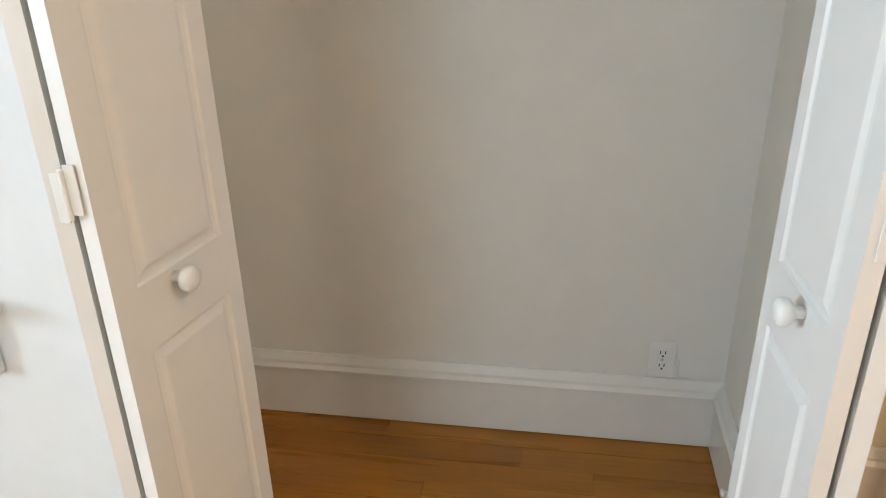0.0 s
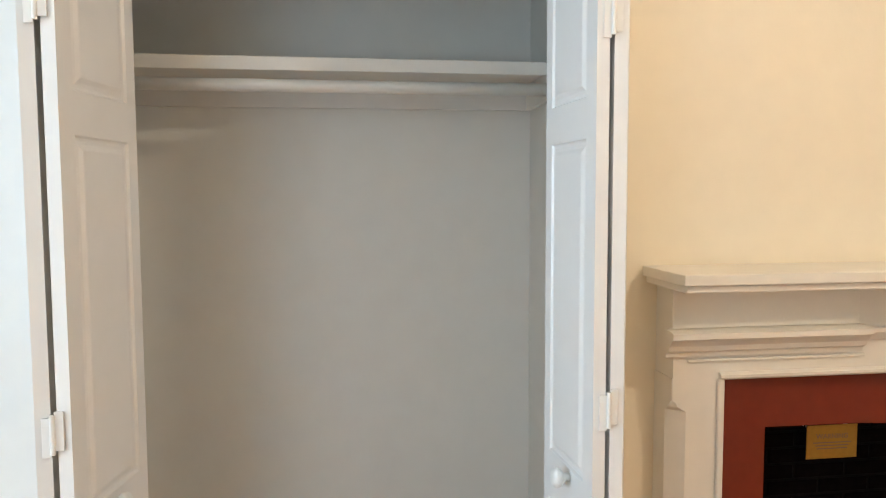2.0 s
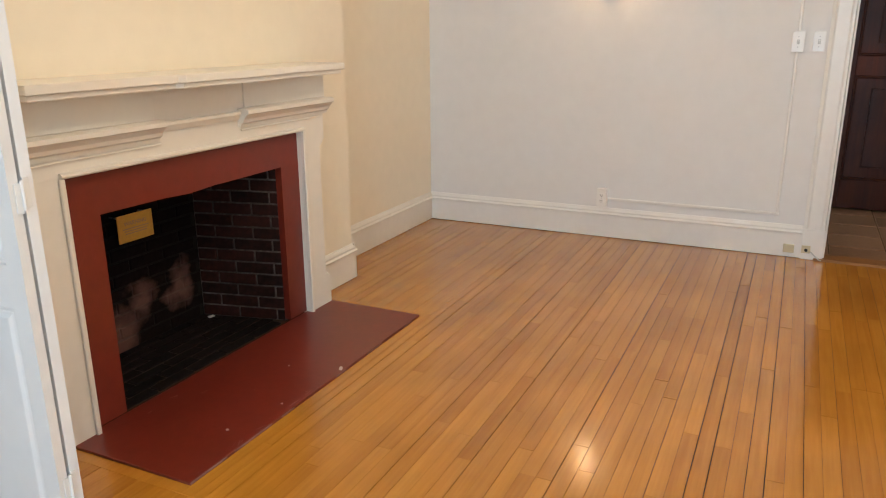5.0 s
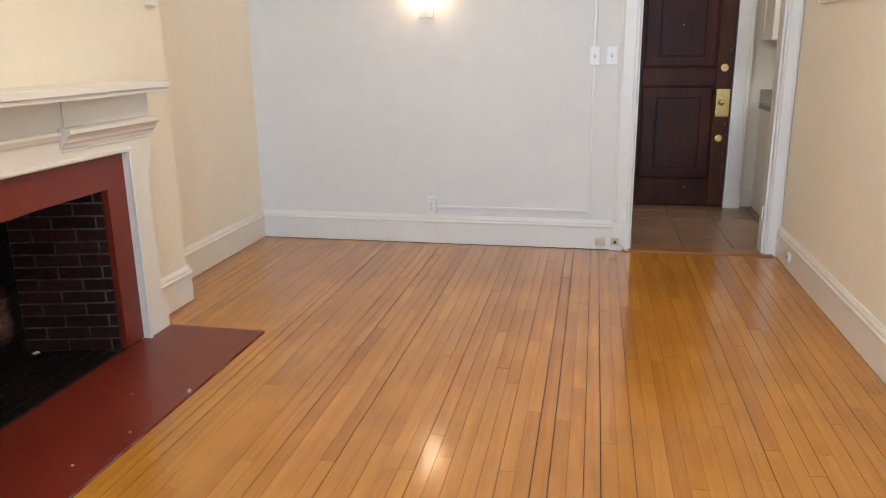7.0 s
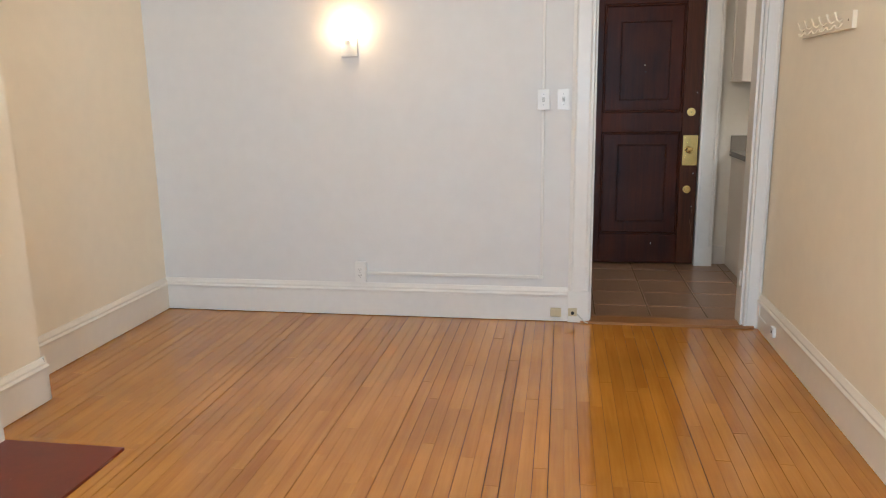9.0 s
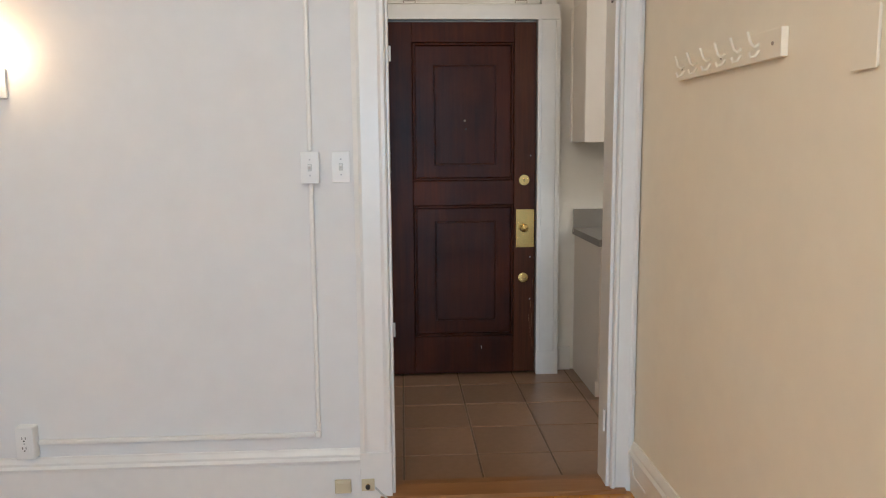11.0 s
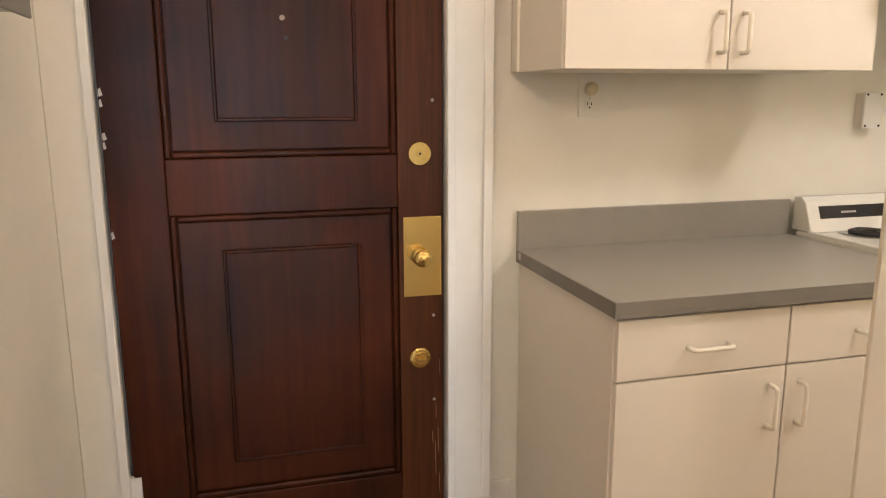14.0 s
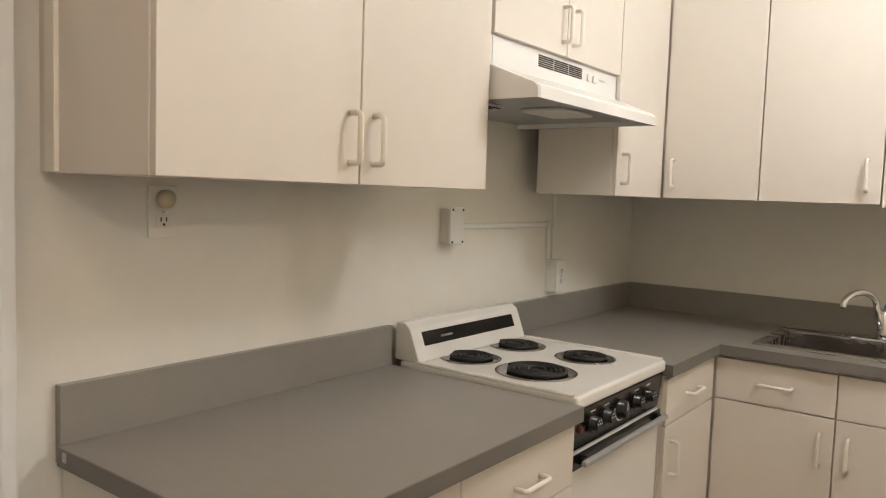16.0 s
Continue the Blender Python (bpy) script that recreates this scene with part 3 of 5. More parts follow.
def moulded_leaf(ln, th, z0, z1, fields):
    """A door leaf whose front is pressed with panels: a sunk ogee round a raised field."""
    own = bmesh.new()
    x0, x1 = 0.050, ln - 0.038
    xs = (0.0, x0, x1, ln)
    zs = [z0] + [z for f in fields for z in f] + [z1]
    grid = [[own.verts.new((x, 0.0, z)) for x in xs] for z in zs]
    for j in range(len(zs) - 1):
        for i in range(3):
            quad = [grid[j][i], grid[j][i + 1], grid[j + 1][i + 1], grid[j + 1][i]]
            if i != 1 or j % 2 == 0:
                own.faces.new(quad)
                continue
            last = quad
            for inset, depth in ((0.004, -0.0045), (0.010, -0.0055), (0.017, -0.004), (0.026, 0.0005), (0.030, 0.001)):
                ring = [own.verts.new((x, depth, z)) for x, z in ((x0 + inset, zs[j] + inset), (x1 - inset, zs[j] + inset), (x1 - inset, zs[j + 1] - inset), (x0 + inset, zs[j + 1] - inset))]
                for k in range(4):
                    own.faces.new((last[k], last[(k + 1) % 4], ring[(k + 1) % 4], ring[k]))
                last = ring
            own.faces.new(last)
    rim = [grid[0][i] for i in range(4)] + [row[3] for row in grid[1:]] + [grid[-1][i] for i in (2, 1, 0)] + [row[0] for row in grid[-2:0:-1]]
    back = [own.verts.new((v.co.x, -th, v.co.z)) for v in rim]
    for i in range(len(rim)):
        k = (i + 1) % len(rim)
        own.faces.new((rim[i], rim[k], back[k], back[i]))
    own.faces.new(back)
    return own


def bifold(name, hinge, jamb, lead, side, label):
    """Two hinged leaves folded out into the room. side: which way the knob leaf shows its face."""
    t = thing(name, (hinge[0], hinge[1], 0.03), label, "bifold door", "closet bifold doors")
    z0, z1 = 0.03, 2.065
    for which, other in (("inner_leaf", lead), ("outer_leaf", jamb)):
        a, c = Vector((hinge[0], hinge[1], 0)), Vector((other[0], other[1], 0))
        u = (c - a).normalized()
        ln = (c - a).length
        th, gp = 0.026, 0.005
        sgn = side if which == "inner_leaf" else -side
        a = a + Vector((sgn * (gp + th), 0, 0))
        u = (c - a).normalized()
        ln = (c - a).length
        nrm = Vector((-u.y, u.x, 0))
        if which == "inner_leaf":
            nrm = nrm if nrm.x * side > 0 else -nrm
        else:
            nrm = nrm if nrm.x * side < 0 else -nrm
        m = Matrix(((u.x, nrm.x, 0, a.x), (u.y, nrm.y, 0, a.y), (0, 0, 1, 0), (0, 0, 0, 1)))
        # moulded face towards +nrm; thickness runs behind it
        b = moulded_leaf(ln, th, z0, z1, ((z0 + 0.11, 0.790), (0.900, 1.600), (1.680, z1 - 0.08)))
        bmesh.ops.transform(b, matrix=m, verts=b.verts[:])
        bmesh.ops.recalc_face_normals(b, faces=b.faces[:])
        leaf = part(which, b, LEAF, t)
        if which == "inner_leaf":
            k = lathe([(0.010, 0), (0.009, 0.010), (0.013, 0.016), (0.020, 0.021), (0.022, 0.029), (0.019, 0.036), (0.010, 0.040)], m @ Vector((ln * 0.44, 0.0, 0.882)), nrm, seg=20)
            part("knob", k, PLATE, leaf, "round white knob", True)
    h = Vector((hinge[0], hinge[1], 0))
    for z in (0.30, 1.065, 1.828):
        for s in (-1, 1):
            x0, x1 = sorted((h.x + s * 0.003, h.x + s * 0.019))
            part("hinge_plate", box(x0, x1, h.y - 0.003, h.y + 0.0005, z - 0.036 + 0.006 * s, z + 0.036 + 0.006 * s, 0.001), TRIM, t, "painted steel hinge plate")
        part("hinge_pin", rod((h.x, h.y - 0.004, z - 0.036), (h.x, h.y - 0.004, z + 0.036), 0.0045, seg=10), TRIM, t)
    return t


bifold("bifold_door", (-0.463, 1.532), (-0.572, 1.815), (-0.378, 1.824), 1, "white painted bifold closet door folded open with a round knob")
bifold("bifold_door", (0.5690, 1.530), (0.636, 1.815), (0.523, 1.824), -1, "white painted bifold closet door folded open with a round knob")

sh = thing("closet_shelf", (0, 2.2, 1.85), "white painted closet shelf on wall cleats", "shelf")
part("board", box(-0.738, 0.653, 2.19, 2.478, 1.832, 1.852, 0.002), TRIM, sh)
part("front_strip", box(-0.738, 0.653, 2.180, 2.1895, 1.818, 1.854, 0.002), TRIM, sh)
part("cleat", box(-0.738, 0.653, 2.460, 2.4785, 1.752, 1.8315, 0.002), TRIM, sh)
part("cleat", box(0.636, 0.6535, 2.10, 2.459, 1.752, 1.8315, 0.002), TRIM, sh)
part("cleat", box(-0.7385, -0.721, 2.10, 2.459, 1.752, 1.8315, 0.002), TRIM, sh)
rd = thing("closet_rod", (0, 2.2, 1.78), "white painted round hanging rod", "rod")
part("bar", rod((-0.720, 2.165, 1.776), (0.635, 2.165, 1.776), 0.017, seg=20), TRIM, rd, smooth=True)
for x in (-0.7205, 0.6355):
    part("socket", rod((x - 0.004, 2.165, 1.776), (x + 0.004, 2.165, 1.776), 0.028, seg=20), TRIM, rd)


def outlet(name, place, out, label, width=0.072, height=0.116, box_depth=0.0, upright=True, mat=None, group="wall outlets"):
    """A duplex outlet on its plate; box_depth for a surface box."""
    t = thing(name, place, label, "outlet", group)
    p, o = Vector(place), Vector(out)
    a = Vector((0, 0, 1)).cross(o)
    mt = mat or PLATE

    def slab(nm, s0, s1, d0, d1, h0, h1, m_, par, bev=0.001):
        q0, q1 = p + a * s0 + o * d0, p + a * s1 + o * d1
        return part(nm, box(min(q0.x, q1.x), max(q0.x, q1.x), min(q0.y, q1.y), max(q0.y, q1.y), p.z + h0, p.z + h1, bev), m_, par)
    d = box_depth
    if d:
        slab("surface_box", -width / 2, width / 2, 0.0, d, -height / 2, height / 2, mt, t, 0.004)
    pl = slab("plate", -width / 2 + 0.001, width / 2 - 0.001, d, d + 0.006, -height / 2 + 0.001, height / 2 - 0.001, mt, t, 0.002)
    for hz in (-0.020, 0.020):
        f = slab("socket_face", -0.017, 0.017, d + 0.0062, d + 0.0085, hz - 0.014, hz + 0.014, mt, t, 0.004)
        for s in (-0.007, 0.006):
            slab("slot", s - 0.0013, s + 0.0013, d + 0.0086, d + 0.0093, hz - 0.001, hz + 0.008, DARK, f, 0)
        slab("ground_hole", -0.0025, 0.0025, d + 0.0086, d + 0.0093, hz - 0.010, hz - 0.005, DARK, f, 0)
    slab("screw", -0.003, 0.003, d + 0.0062, d + 0.008, -0.003, 0.003, STEEL, t, 0)
    return t


outlet("outlet", (0.485, NY, 0.275), (0, -1, 0), "white duplex outlet above the closet baseboard")
ds = thing("door_stop", (0.655, 2.13, 0.135), "small painted door stop on the closet baseboard", "door stop")
part("peg", lathe([(0.012, 0), (0.012, 0.004), (0.006, 0.006), (0.006, 0.030), (0.010, 0.032), (0.010, 0.040)], (0.6365, 2.13, 0.135), (-1, 0, 0), seg=16), TRIM, ds, "", True)
single("wire", tube([(0.524, NY - 0.003, 0.30), (0.530, NY - 0.003, 0.27), (0.531, NY - 0.003, 0.225), (0.54, NY - 0.004, 0.218), (0.60, NY - 0.004, 0.217)], 0.002), TRIM, "thin painted wire beside the closet outlet", "wire")

# ---- fireplace ----
fp = thing("fireplace", (1.83, BY, 0), "cream-white wooden mantelpiece with a breakfront shelf", "fireplace")
MF = 2.135     # face of the wooden surround
# pilasters and the flat frieze board


def pilaster(inner, outer, cut=0.044):
    """Square post whose outer front corner is cut back between a foot and a head block."""
    own = bmesh.new()
    s = 1 if outer > inner else -1
    levels = ((0, 0.003), (0.148, 0.003), (0.158, 0.010), (0.168, 0.024), (0.172, 0.036), (0.190, cut), (0.862, cut), (0.868, 0.034), (0.876, 0.020), (0.890, 0.012), (0.896, 0.003), (0.960, 0.003))
    rings = []
    for z, c in levels:
        rings.append([own.verts.new((x, y, z)) for x, y in ((inner, BY - 0.0005), (inner, MF), (outer - s * c, MF), (outer, MF + c), (outer, BY - 0.0005))])
    for a, c in zip(rings, rings[1:]):
        for i in range(5):
            own.faces.new((a[i], a[(i + 1) % 5], c[(i + 1) % 5], c[i]))
    own.faces.new(rings[0][::-1]), own.faces.new(rings[-1])
    bmesh.ops.recalc_face_normals(own, faces=own.faces[:])
    return own


part("pilaster", pilaster(1.140, 0.986), CTRIM, fp)
part("pilaster", pilaster(2.490, 2.684), CTRIM, fp)
part("frieze_board", box(0.989, 2.681, MF, BY - 0.0005, 0.9601, 1.225), CTRIM, fp)
BEAD = ((0, 0), (0.010, 0), (0.016, 0.006), (0.016, 0.014), (0.006, 0.020), (0, 0.020))
part("bead", profile_run(BEAD, (1.128, MF - 0.0005, 0.955), (1, 0, 0), (0, -1, 0), 1.374), CTRIM, fp)
part("bead", box(1.122, 1.142, MF - 0.014, MF - 0.0005, 0, 0.956, 0.005), CTRIM, fp)
part("bead", box(2.488, 2.508, MF - 0.014, MF - 0.0005, 0, 0.956, 0.005), CTRIM, fp)
# crown blocks at both ends, a slighter moulding between
CROWN = ((0, 0), (0.012, 0), (0.014, 0.012), (0.028, 0.020), (0.034, 0.034), (0.050, 0.052), (0.060, 0.058), (0.060, 0.074), (0.044, 0.080), (0, 0.080))
SLIM = ((0, 0.03), (0.010, 0.03), (0.016, 0.042), (0.022, 0.052), (0.022, 0.062), (0, 0.066))
part("crown_block", profile_run(CROWN, (0.960, MF - 0.0005, 1.026), (1, 0, 0), (0, -1, 0), 0.610), CTRIM, fp)
part("crown_block", profile_run(CROWN, (2.035, MF - 0.0005, 1.026), (1, 0, 0), (0, -1, 0), 0.665), CTRIM, fp)
for x0, x1 in ((1.030, 1.585), (2.045, 2.645)):
    part("bead", box(x0, x1, MF - 0.008, MF - 0.0005, 1.008, 1.016, 0.002), CTRIM, fp)
part("centre_moulding", profile_run(SLIM, (1.572, MF - 0.0005, 1.030), (1, 0, 0), (0, -1, 0), 0.461), CTRIM, fp)
part("frieze_block", box(0.980, 1.560, MF - 0.010, MF - 0.0005, 1.1065, 1.225, 0.003), CTRIM, fp)
part("frieze_block", box(2.075, 2.690, MF - 0.010, MF - 0.0005, 1.1065, 1.225, 0.003), CTRIM, fp)


def shelf_outline(front, mid):
    return [(0.942, BY - 0.001), (0.942, 2.03), (0.946, front), (1.555, front), (1.575, mid), (2.165, mid), (2.185, front), (2.672, front), (2.690, 2.10), (2.690, BY - 0.001)]


part("shelf", extrude_poly(shelf_outline(1.984, 1.964), 2, 1.246, 1.276, bevel=0.003), CTRIM, fp)
part("shelf_moulding", extrude_poly([(x + (0.012 if x < 1 else (-0.012 if x > 2.6 else 0)), y + (0.014 if y < 2.2 else 0)) for x, y in shelf_outline(1.984, 1.964)], 2, 1.2255, 1.2455, bevel=0.003), CTRIM, fp)
# painted slab round the opening
FY = 2.200     # back of the slabs, front of the brickwork
part("surround_leg", box(1.1405, FX0, 2.165, FY - 0.0005, 0.012, FTOP - 0.0003), RED, fp, "oxblood red painted slab leg")
part("surround_leg", box(FX1, 2.4895, 2.165, FY - 0.0005, 0.012, FTOP - 0.0003), RED, fp, "oxblood red painted slab leg")
part("surround_lintel", extrude_poly([(1.1405, FTOP), (1.60, FTOP - 0.003), (1.74, FTOP - 0.010), (1.88, FTOP - 0.003), (2.4895, FTOP), (2.4895, 0.960), (1.1405, 0.960)], 1, 2.165, FY - 0.0005), RED, fp, "oxblood red painted lintel slab, slightly sagging")
part("backing", box(1.1405, FX0 - 0.01, FY, BY - 0.0005, 0.0, 0.9600), MORTAR, fp)
part("backing", box(FX1 + 0.01, 2.4895, FY, BY - 0.0005, 0.0, 0.9600), MORTAR, fp)
part("backing", box(FX0 - 0.01, FX1 + 0.01, FY, BY - 0.0005, FTOP + 0.04, 0.9600), MORTAR, fp)

# firebox: shell, then bricks as pieces at the end of the file
FB = 2.640
fb = extrude_poly([(FX1 + 0.006, FY), (FX1 - 0.099, FB + 0.006), (FX1 + 0.15, FB + 0.05), (FX1 + 0.15, FY)], 2, 0.0, 1.05)
box(FX0 - 0.16, FX1 + 0.16, FY, FB + 0.10, -0.10, -0.014, bm=fb)
firebox = tagged(new("firebox", mesh_of("firebox", fb, MORTAR)), "soot-blackened brick firebox", "firebox", "", "structure")
fl = extrude_poly([(FX0 - 0.006, FY), (FX0 - 0.15, FY), (FX0 - 0.15, FB + 0.05), (FX0 + 0.099, FB + 0.006)], 2, 0.0, 1.05)
part("side_wall", fl, DARKMORTAR, firebox)
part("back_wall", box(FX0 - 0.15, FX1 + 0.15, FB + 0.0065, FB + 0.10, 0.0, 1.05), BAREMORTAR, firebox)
part("smoke_shelf", box(FX0 - 0.16, FX1 + 0.16, FY, FB + 0.10, 1.051, 1.10), DARKMORTAR, firebox)
hearth = thing("hearth", (1.86, 1.88, 0), "oxblood red painted hearth slab, worn at the edge", "hearth")
part("slab", extrude_poly([(1.032, 1.6025), (2.6875, 1.6025), (2.6875, 2.164), (1.032, 2.164)], 2, -0.01, 0.010, bevel=0.002), RED, hearth)
for x0, x1 in ((1.034, 1.21), (1.25, 1.46), (1.52, 1.60), (1.90, 1.98), (2.16, 2.30), (2.52, 2.60)):
    part("worn_edge", box(x0, x1, 1.6005, 1.6022, 0.001, 0.0085, 0.0005), WORNRED, hearth, "scuffed pale edge")
for x, y, sx, sy, a in ((1.969, 1.623, 0.022, 0.007, 0.5), (1.898, 1.845, 0.006, 0.003, 0.2), (1.35, 1.72, 0.008, 0.005, 0.9), (1.60, 1.66, 0.006, 0.004, 0.1)):
    fl = extrude_poly([(-sx, -sy), (sx * 0.3, -sy * 1.4), (sx, 0), (sx * 0.2, sy), (-sx * 0.8, sy * 0.7)], 2, 0.0, 0.0015)
    bmesh.ops.transform(fl, matrix=pose(x, y, 0.0102, 0, 0, math.degrees(a)), verts=fl.verts[:])
    single("paint_flake", fl, PUTTY, "pale paint chip on the red hearth", "paint chip")
srng = random.Random(21)
for i in range(26):
    x, y = srng.uniform(1.06, 2.4), srng.choice((1.612, 1.618, 1.63, srng.uniform(1.64, 2.12)))
    sx, sy = srng.uniform(0.006, 0.030), srng.uniform(0.0008, 0.0030)
    fl = extrude_poly([(-sx, -sy * 0.4), (-sx * 0.2, -sy), (sx, -sy * 0.2), (sx * 0.4, sy), (-sx * 0.6, sy * 0.8)], 2, 0.0, 0.0006)
    bmesh.ops.transform(fl, matrix=pose(x, y, 0.0101, 0, 0, srng.uniform(-35, 35)), verts=fl.verts[:])
    part("scuff", fl, WORNRED, hearth, "pale scuff mark")
nt = thing("notice_plate", (1.56, 2.32, 0.66), "yellow brass warning plate with a small heading", "sign")
pl = box(-0.0995, 0.0995, -0.002, 0.002, -0.062, 0.062, 0.001)
part("plate", pl, YELLOW, nt)
nt.children[0].matrix_parent_inverse = Matrix.Identity(4)
nt.location = (1.811, 2.575, 0.589)
for s in (-1, 1):
    q = part("stand_off", rod((s * 0.08, 0.0022, 0.05), (s * 0.08, 0.066, 0.05), 0.004, seg=8), STEEL, nt)
    q.matrix_parent_inverse = Matrix.Identity(4)


def writing(text, size, place, rot, mat, parent, name="lettering"):
    cu = bpy.data.curves.new(name, "FONT")
    cu.body, cu.size, cu.extrude, cu.align_x, cu.align_y = text, size, 0.0004, "CENTER", "CENTER"
    tmp = bpy.data.objects.new("tmp", cu)
    scene.collection.objects.link(tmp)
    me = bpy.data.meshes.new_from_object(tmp.evaluated_get(bpy.context.evaluated_depsgraph_get()))
    me.materials.clear(), me.materials.append(mat)
    bpy.data.objects.remove(tmp)
    ob = new(name, me)
    ob.parent = parent
    ob.matrix_basis = pose(*place, *rot)
    return ob


writing("WARNING", 0.026, (0, -0.0024, 0.020), (90, 0, 0), EDGE, nt)
for i, wd in enumerate((0.15, 0.13, 0.12)):
    q = part("text_bar", box(-wd / 2, wd / 2, -0.0028, -0.0021, -0.004 - 0.011 * i, -0.001 - 0.011 * i), EDGE, nt)
    q.matrix_parent_inverse = Matrix.Identity(4)
single("ash_scrap", extrude_poly([(2.215, 2.575), (2.245, 2.570), (2.252, 2.59), (2.222, 2.598)], 2, 0.0015, 0.006), PUTTY, "small white scrap on the firebox floor", "scrap")

# ---- living room: wall lamps, switches, outlets, wiremould, hook rack ----


def wall_lamp(name, place, out, lit, label):
    """A bare bulb on a short bracket before a square back plate."""
    t = thing(name, place, label, "wall lamp", "wall lamps")
    p, o = Vector(place), Vector(out)
    a = Vector((0, 0, 1)).cross(o)

    def slab(nm, s0, s1, d0, d1, h0, h1, m_, bev=0.002):
        q0, q1 = p + a * s0 + o * d0, p + a * s1 + o * d1
        return part(nm, box(min(q0.x, q1.x), max(q0.x, q1.x), min(q0.y, q1.y), max(q0.y, q1.y), p.z + h0, p.z + h1, bev), m_, t)
    slab("back_plate", -0.053, 0.053, 0.0, 0.014, 0.0, 0.112, PLATE, 0.004)
    c = p + o * 0.060
    slab("bracket", -0.008, 0.008, 0.0142, 0.050, 0.082, 0.094, PLATE)
    part("socket", rod((c.x, c.y, p.z + 0.074), (c.x, c.y, p.z + 0.098), 0.017, seg=16), PLATE, t)
    part("bulb", lathe([(0.013, 0), (0.017, 0.015), (0.031, 0.045), (0.035, 0.066), (0.029, 0.088), (0.012, 0.101)], (c.x, c.y, p.z + 0.0985), (0, 0, 1), seg=20), GLOW if lit else PLATE, t, "", True)
    return t


wall_lamp("wall_lamp", (EX0, 1.150, 1.614), (-1, 0, 0), True, "lit bare bulb on a small square white wall plate")
wb = thing("wall_box", (3.00, BY, 1.64), "small white blank cover box on the chimney breast", "cover box")
# white box in cream: the warm lamplight on it is put into the colour
part("base", box(2.955, 3.035, BY - 0.022, BY - 0.0005, 1.640, 1.760, 0.003), CTRIM, wb)
part("cover", box(2.952, 3.038, BY - 0.030, BY - 0.0222, 1.637, 1.763, 0.003), CTRIM, wb)
wb = thing("wall_box", (3.23, SY, 1.57), "small cream painted blank cover box on the wall", "cover box")
part("base", box(3.172, 3.250, SY + 0.0005, SY + 0.006, 1.570, 1.690, 0.003), CREAM, wb)
part("cover", box(3.169, 3.253, SY + 0.0062, SY + 0.010, 1.567, 1.693, 0.003), CREAM, wb)


def switch(name, place, depth, label):
    t = thing(name, place, label, "switch", "light switches")
    x, y, z = place
    if depth:
        part("surface_box", box(x - depth, x - 0.0005, y - 0.034, y + 0.034, z - 0.058, z + 0.058, 0.004), PLATE, t)
    d = depth
    part("plate", box(x - d - 0.006, x - d - 0.0005, y - 0.035, y + 0.035, z - 0.060, z + 0.060, 0.002), PLATE, t)
    part("toggle_frame", box(x - d - 0.0075, x - d - 0.0062, y - 0.008, y + 0.008, z - 0.014, z + 0.014, 0.0005), GREYDOOR, t)
    part("toggle", extrude_poly([(x - d - 0.0076, z - 0.006), (x - d - 0.017, z + 0.004), (x - d - 0.015, z + 0.010), (x - d - 0.0076, z + 0.008)], 1, y - 0.0045, y + 0.0045), PLATE, t)
    for s in (-1, 1):
        part("screw", rod((x - d - 0.0062, y, z + s * 0.030), (x - d - 0.0078, y, z + s * 0.030), 0.0035, seg=10), STEEL, t)
    return t


switch("light_switch", (EX0, -0.013, 1.349), 0.034, "white toggle switch on a surface box with wiremould")
switch("light_switch", (EX0, -0.128, 1.350), 0.0, "flush white toggle switch beside the door casing")
outlet("outlet", (EX0, 1.124, 0.288), (-1, 0, 0), "white duplex outlet on a surface box above the baseboard", 0.070, 0.130, 0.040)
wm = thing("wiremould", (EX0, 0.0, 0.27), "white painted metal cable raceway on the wall", "cable raceway")
part("horizontal_run", box(EX0 - 0.016, EX0 - 0.0005, 0.004, 1.0885, 0.268, 0.288, 0.005), TRIM, wm)
part("elbow", box(EX0 - 0.018, EX0 - 0.0005, -0.022, 0.0035, 0.266, 0.292, 0.005), TRIM, wm)
part("vertical_run", box(EX0 - 0.016, EX0 - 0.0005, -0.021, -0.003, 0.2925, 1.290, 0.005), TRIM, wm)
part("upper_run", box(EX0 - 0.016, EX0 - 0.0005, -0.021, -0.003, 1.4095, CEIL_Z - 0.001, 0.005), TRIM, wm)
jk = thing("phone_jack", (4.617, -0.105, 0.062), "beige plastic phone jack on the baseboard", "jack")
part("body", box(4.598, 4.6165, -0.138, -0.072, 0.035, 0.090, 0.004), BEIGE, jk)
part("cover", box(4.594, 4.5978, -0.132, -0.078, 0.048, 0.082, 0.001), BEIGE, jk)
jk = thing("cable_jack", (4.608, -0.205, 0.066), "beige cable jack with a round socket", "jack")
part("plate", box(4.601, 4.6085, -0.232, -0.180, 0.042, 0.092, 0.002), BEIGE, jk)
part("coax_socket", rod((4.6005, -0.206, 0.067), (4.588, -0.206, 0.067), 0.007, seg=12), BRASS, jk)
part("plug", rod((4.5875, -0.206, 0.067), (4.580, -0.206, 0.067), 0.010, seg=12), DARK, jk)
single("coax_cable", tube([(4.606, -0.234, 0.055), (4.600, -0.262, 0.028), (4.595, -0.285, 0.008), (4.590, -0.30, 0.006)], 0.004), GREYDOOR, "short grey cable at the doorway foot", "cable")
hk = thing("hook_rack", (3.87, SY, 1.68), "cream painted hook rail with six double hooks", "hook rack")
part("rail", box(3.53, 4.21, SY + 0.0005, SY + 0.020, 1.632, 1.704, 0.002), CREAM, hk)
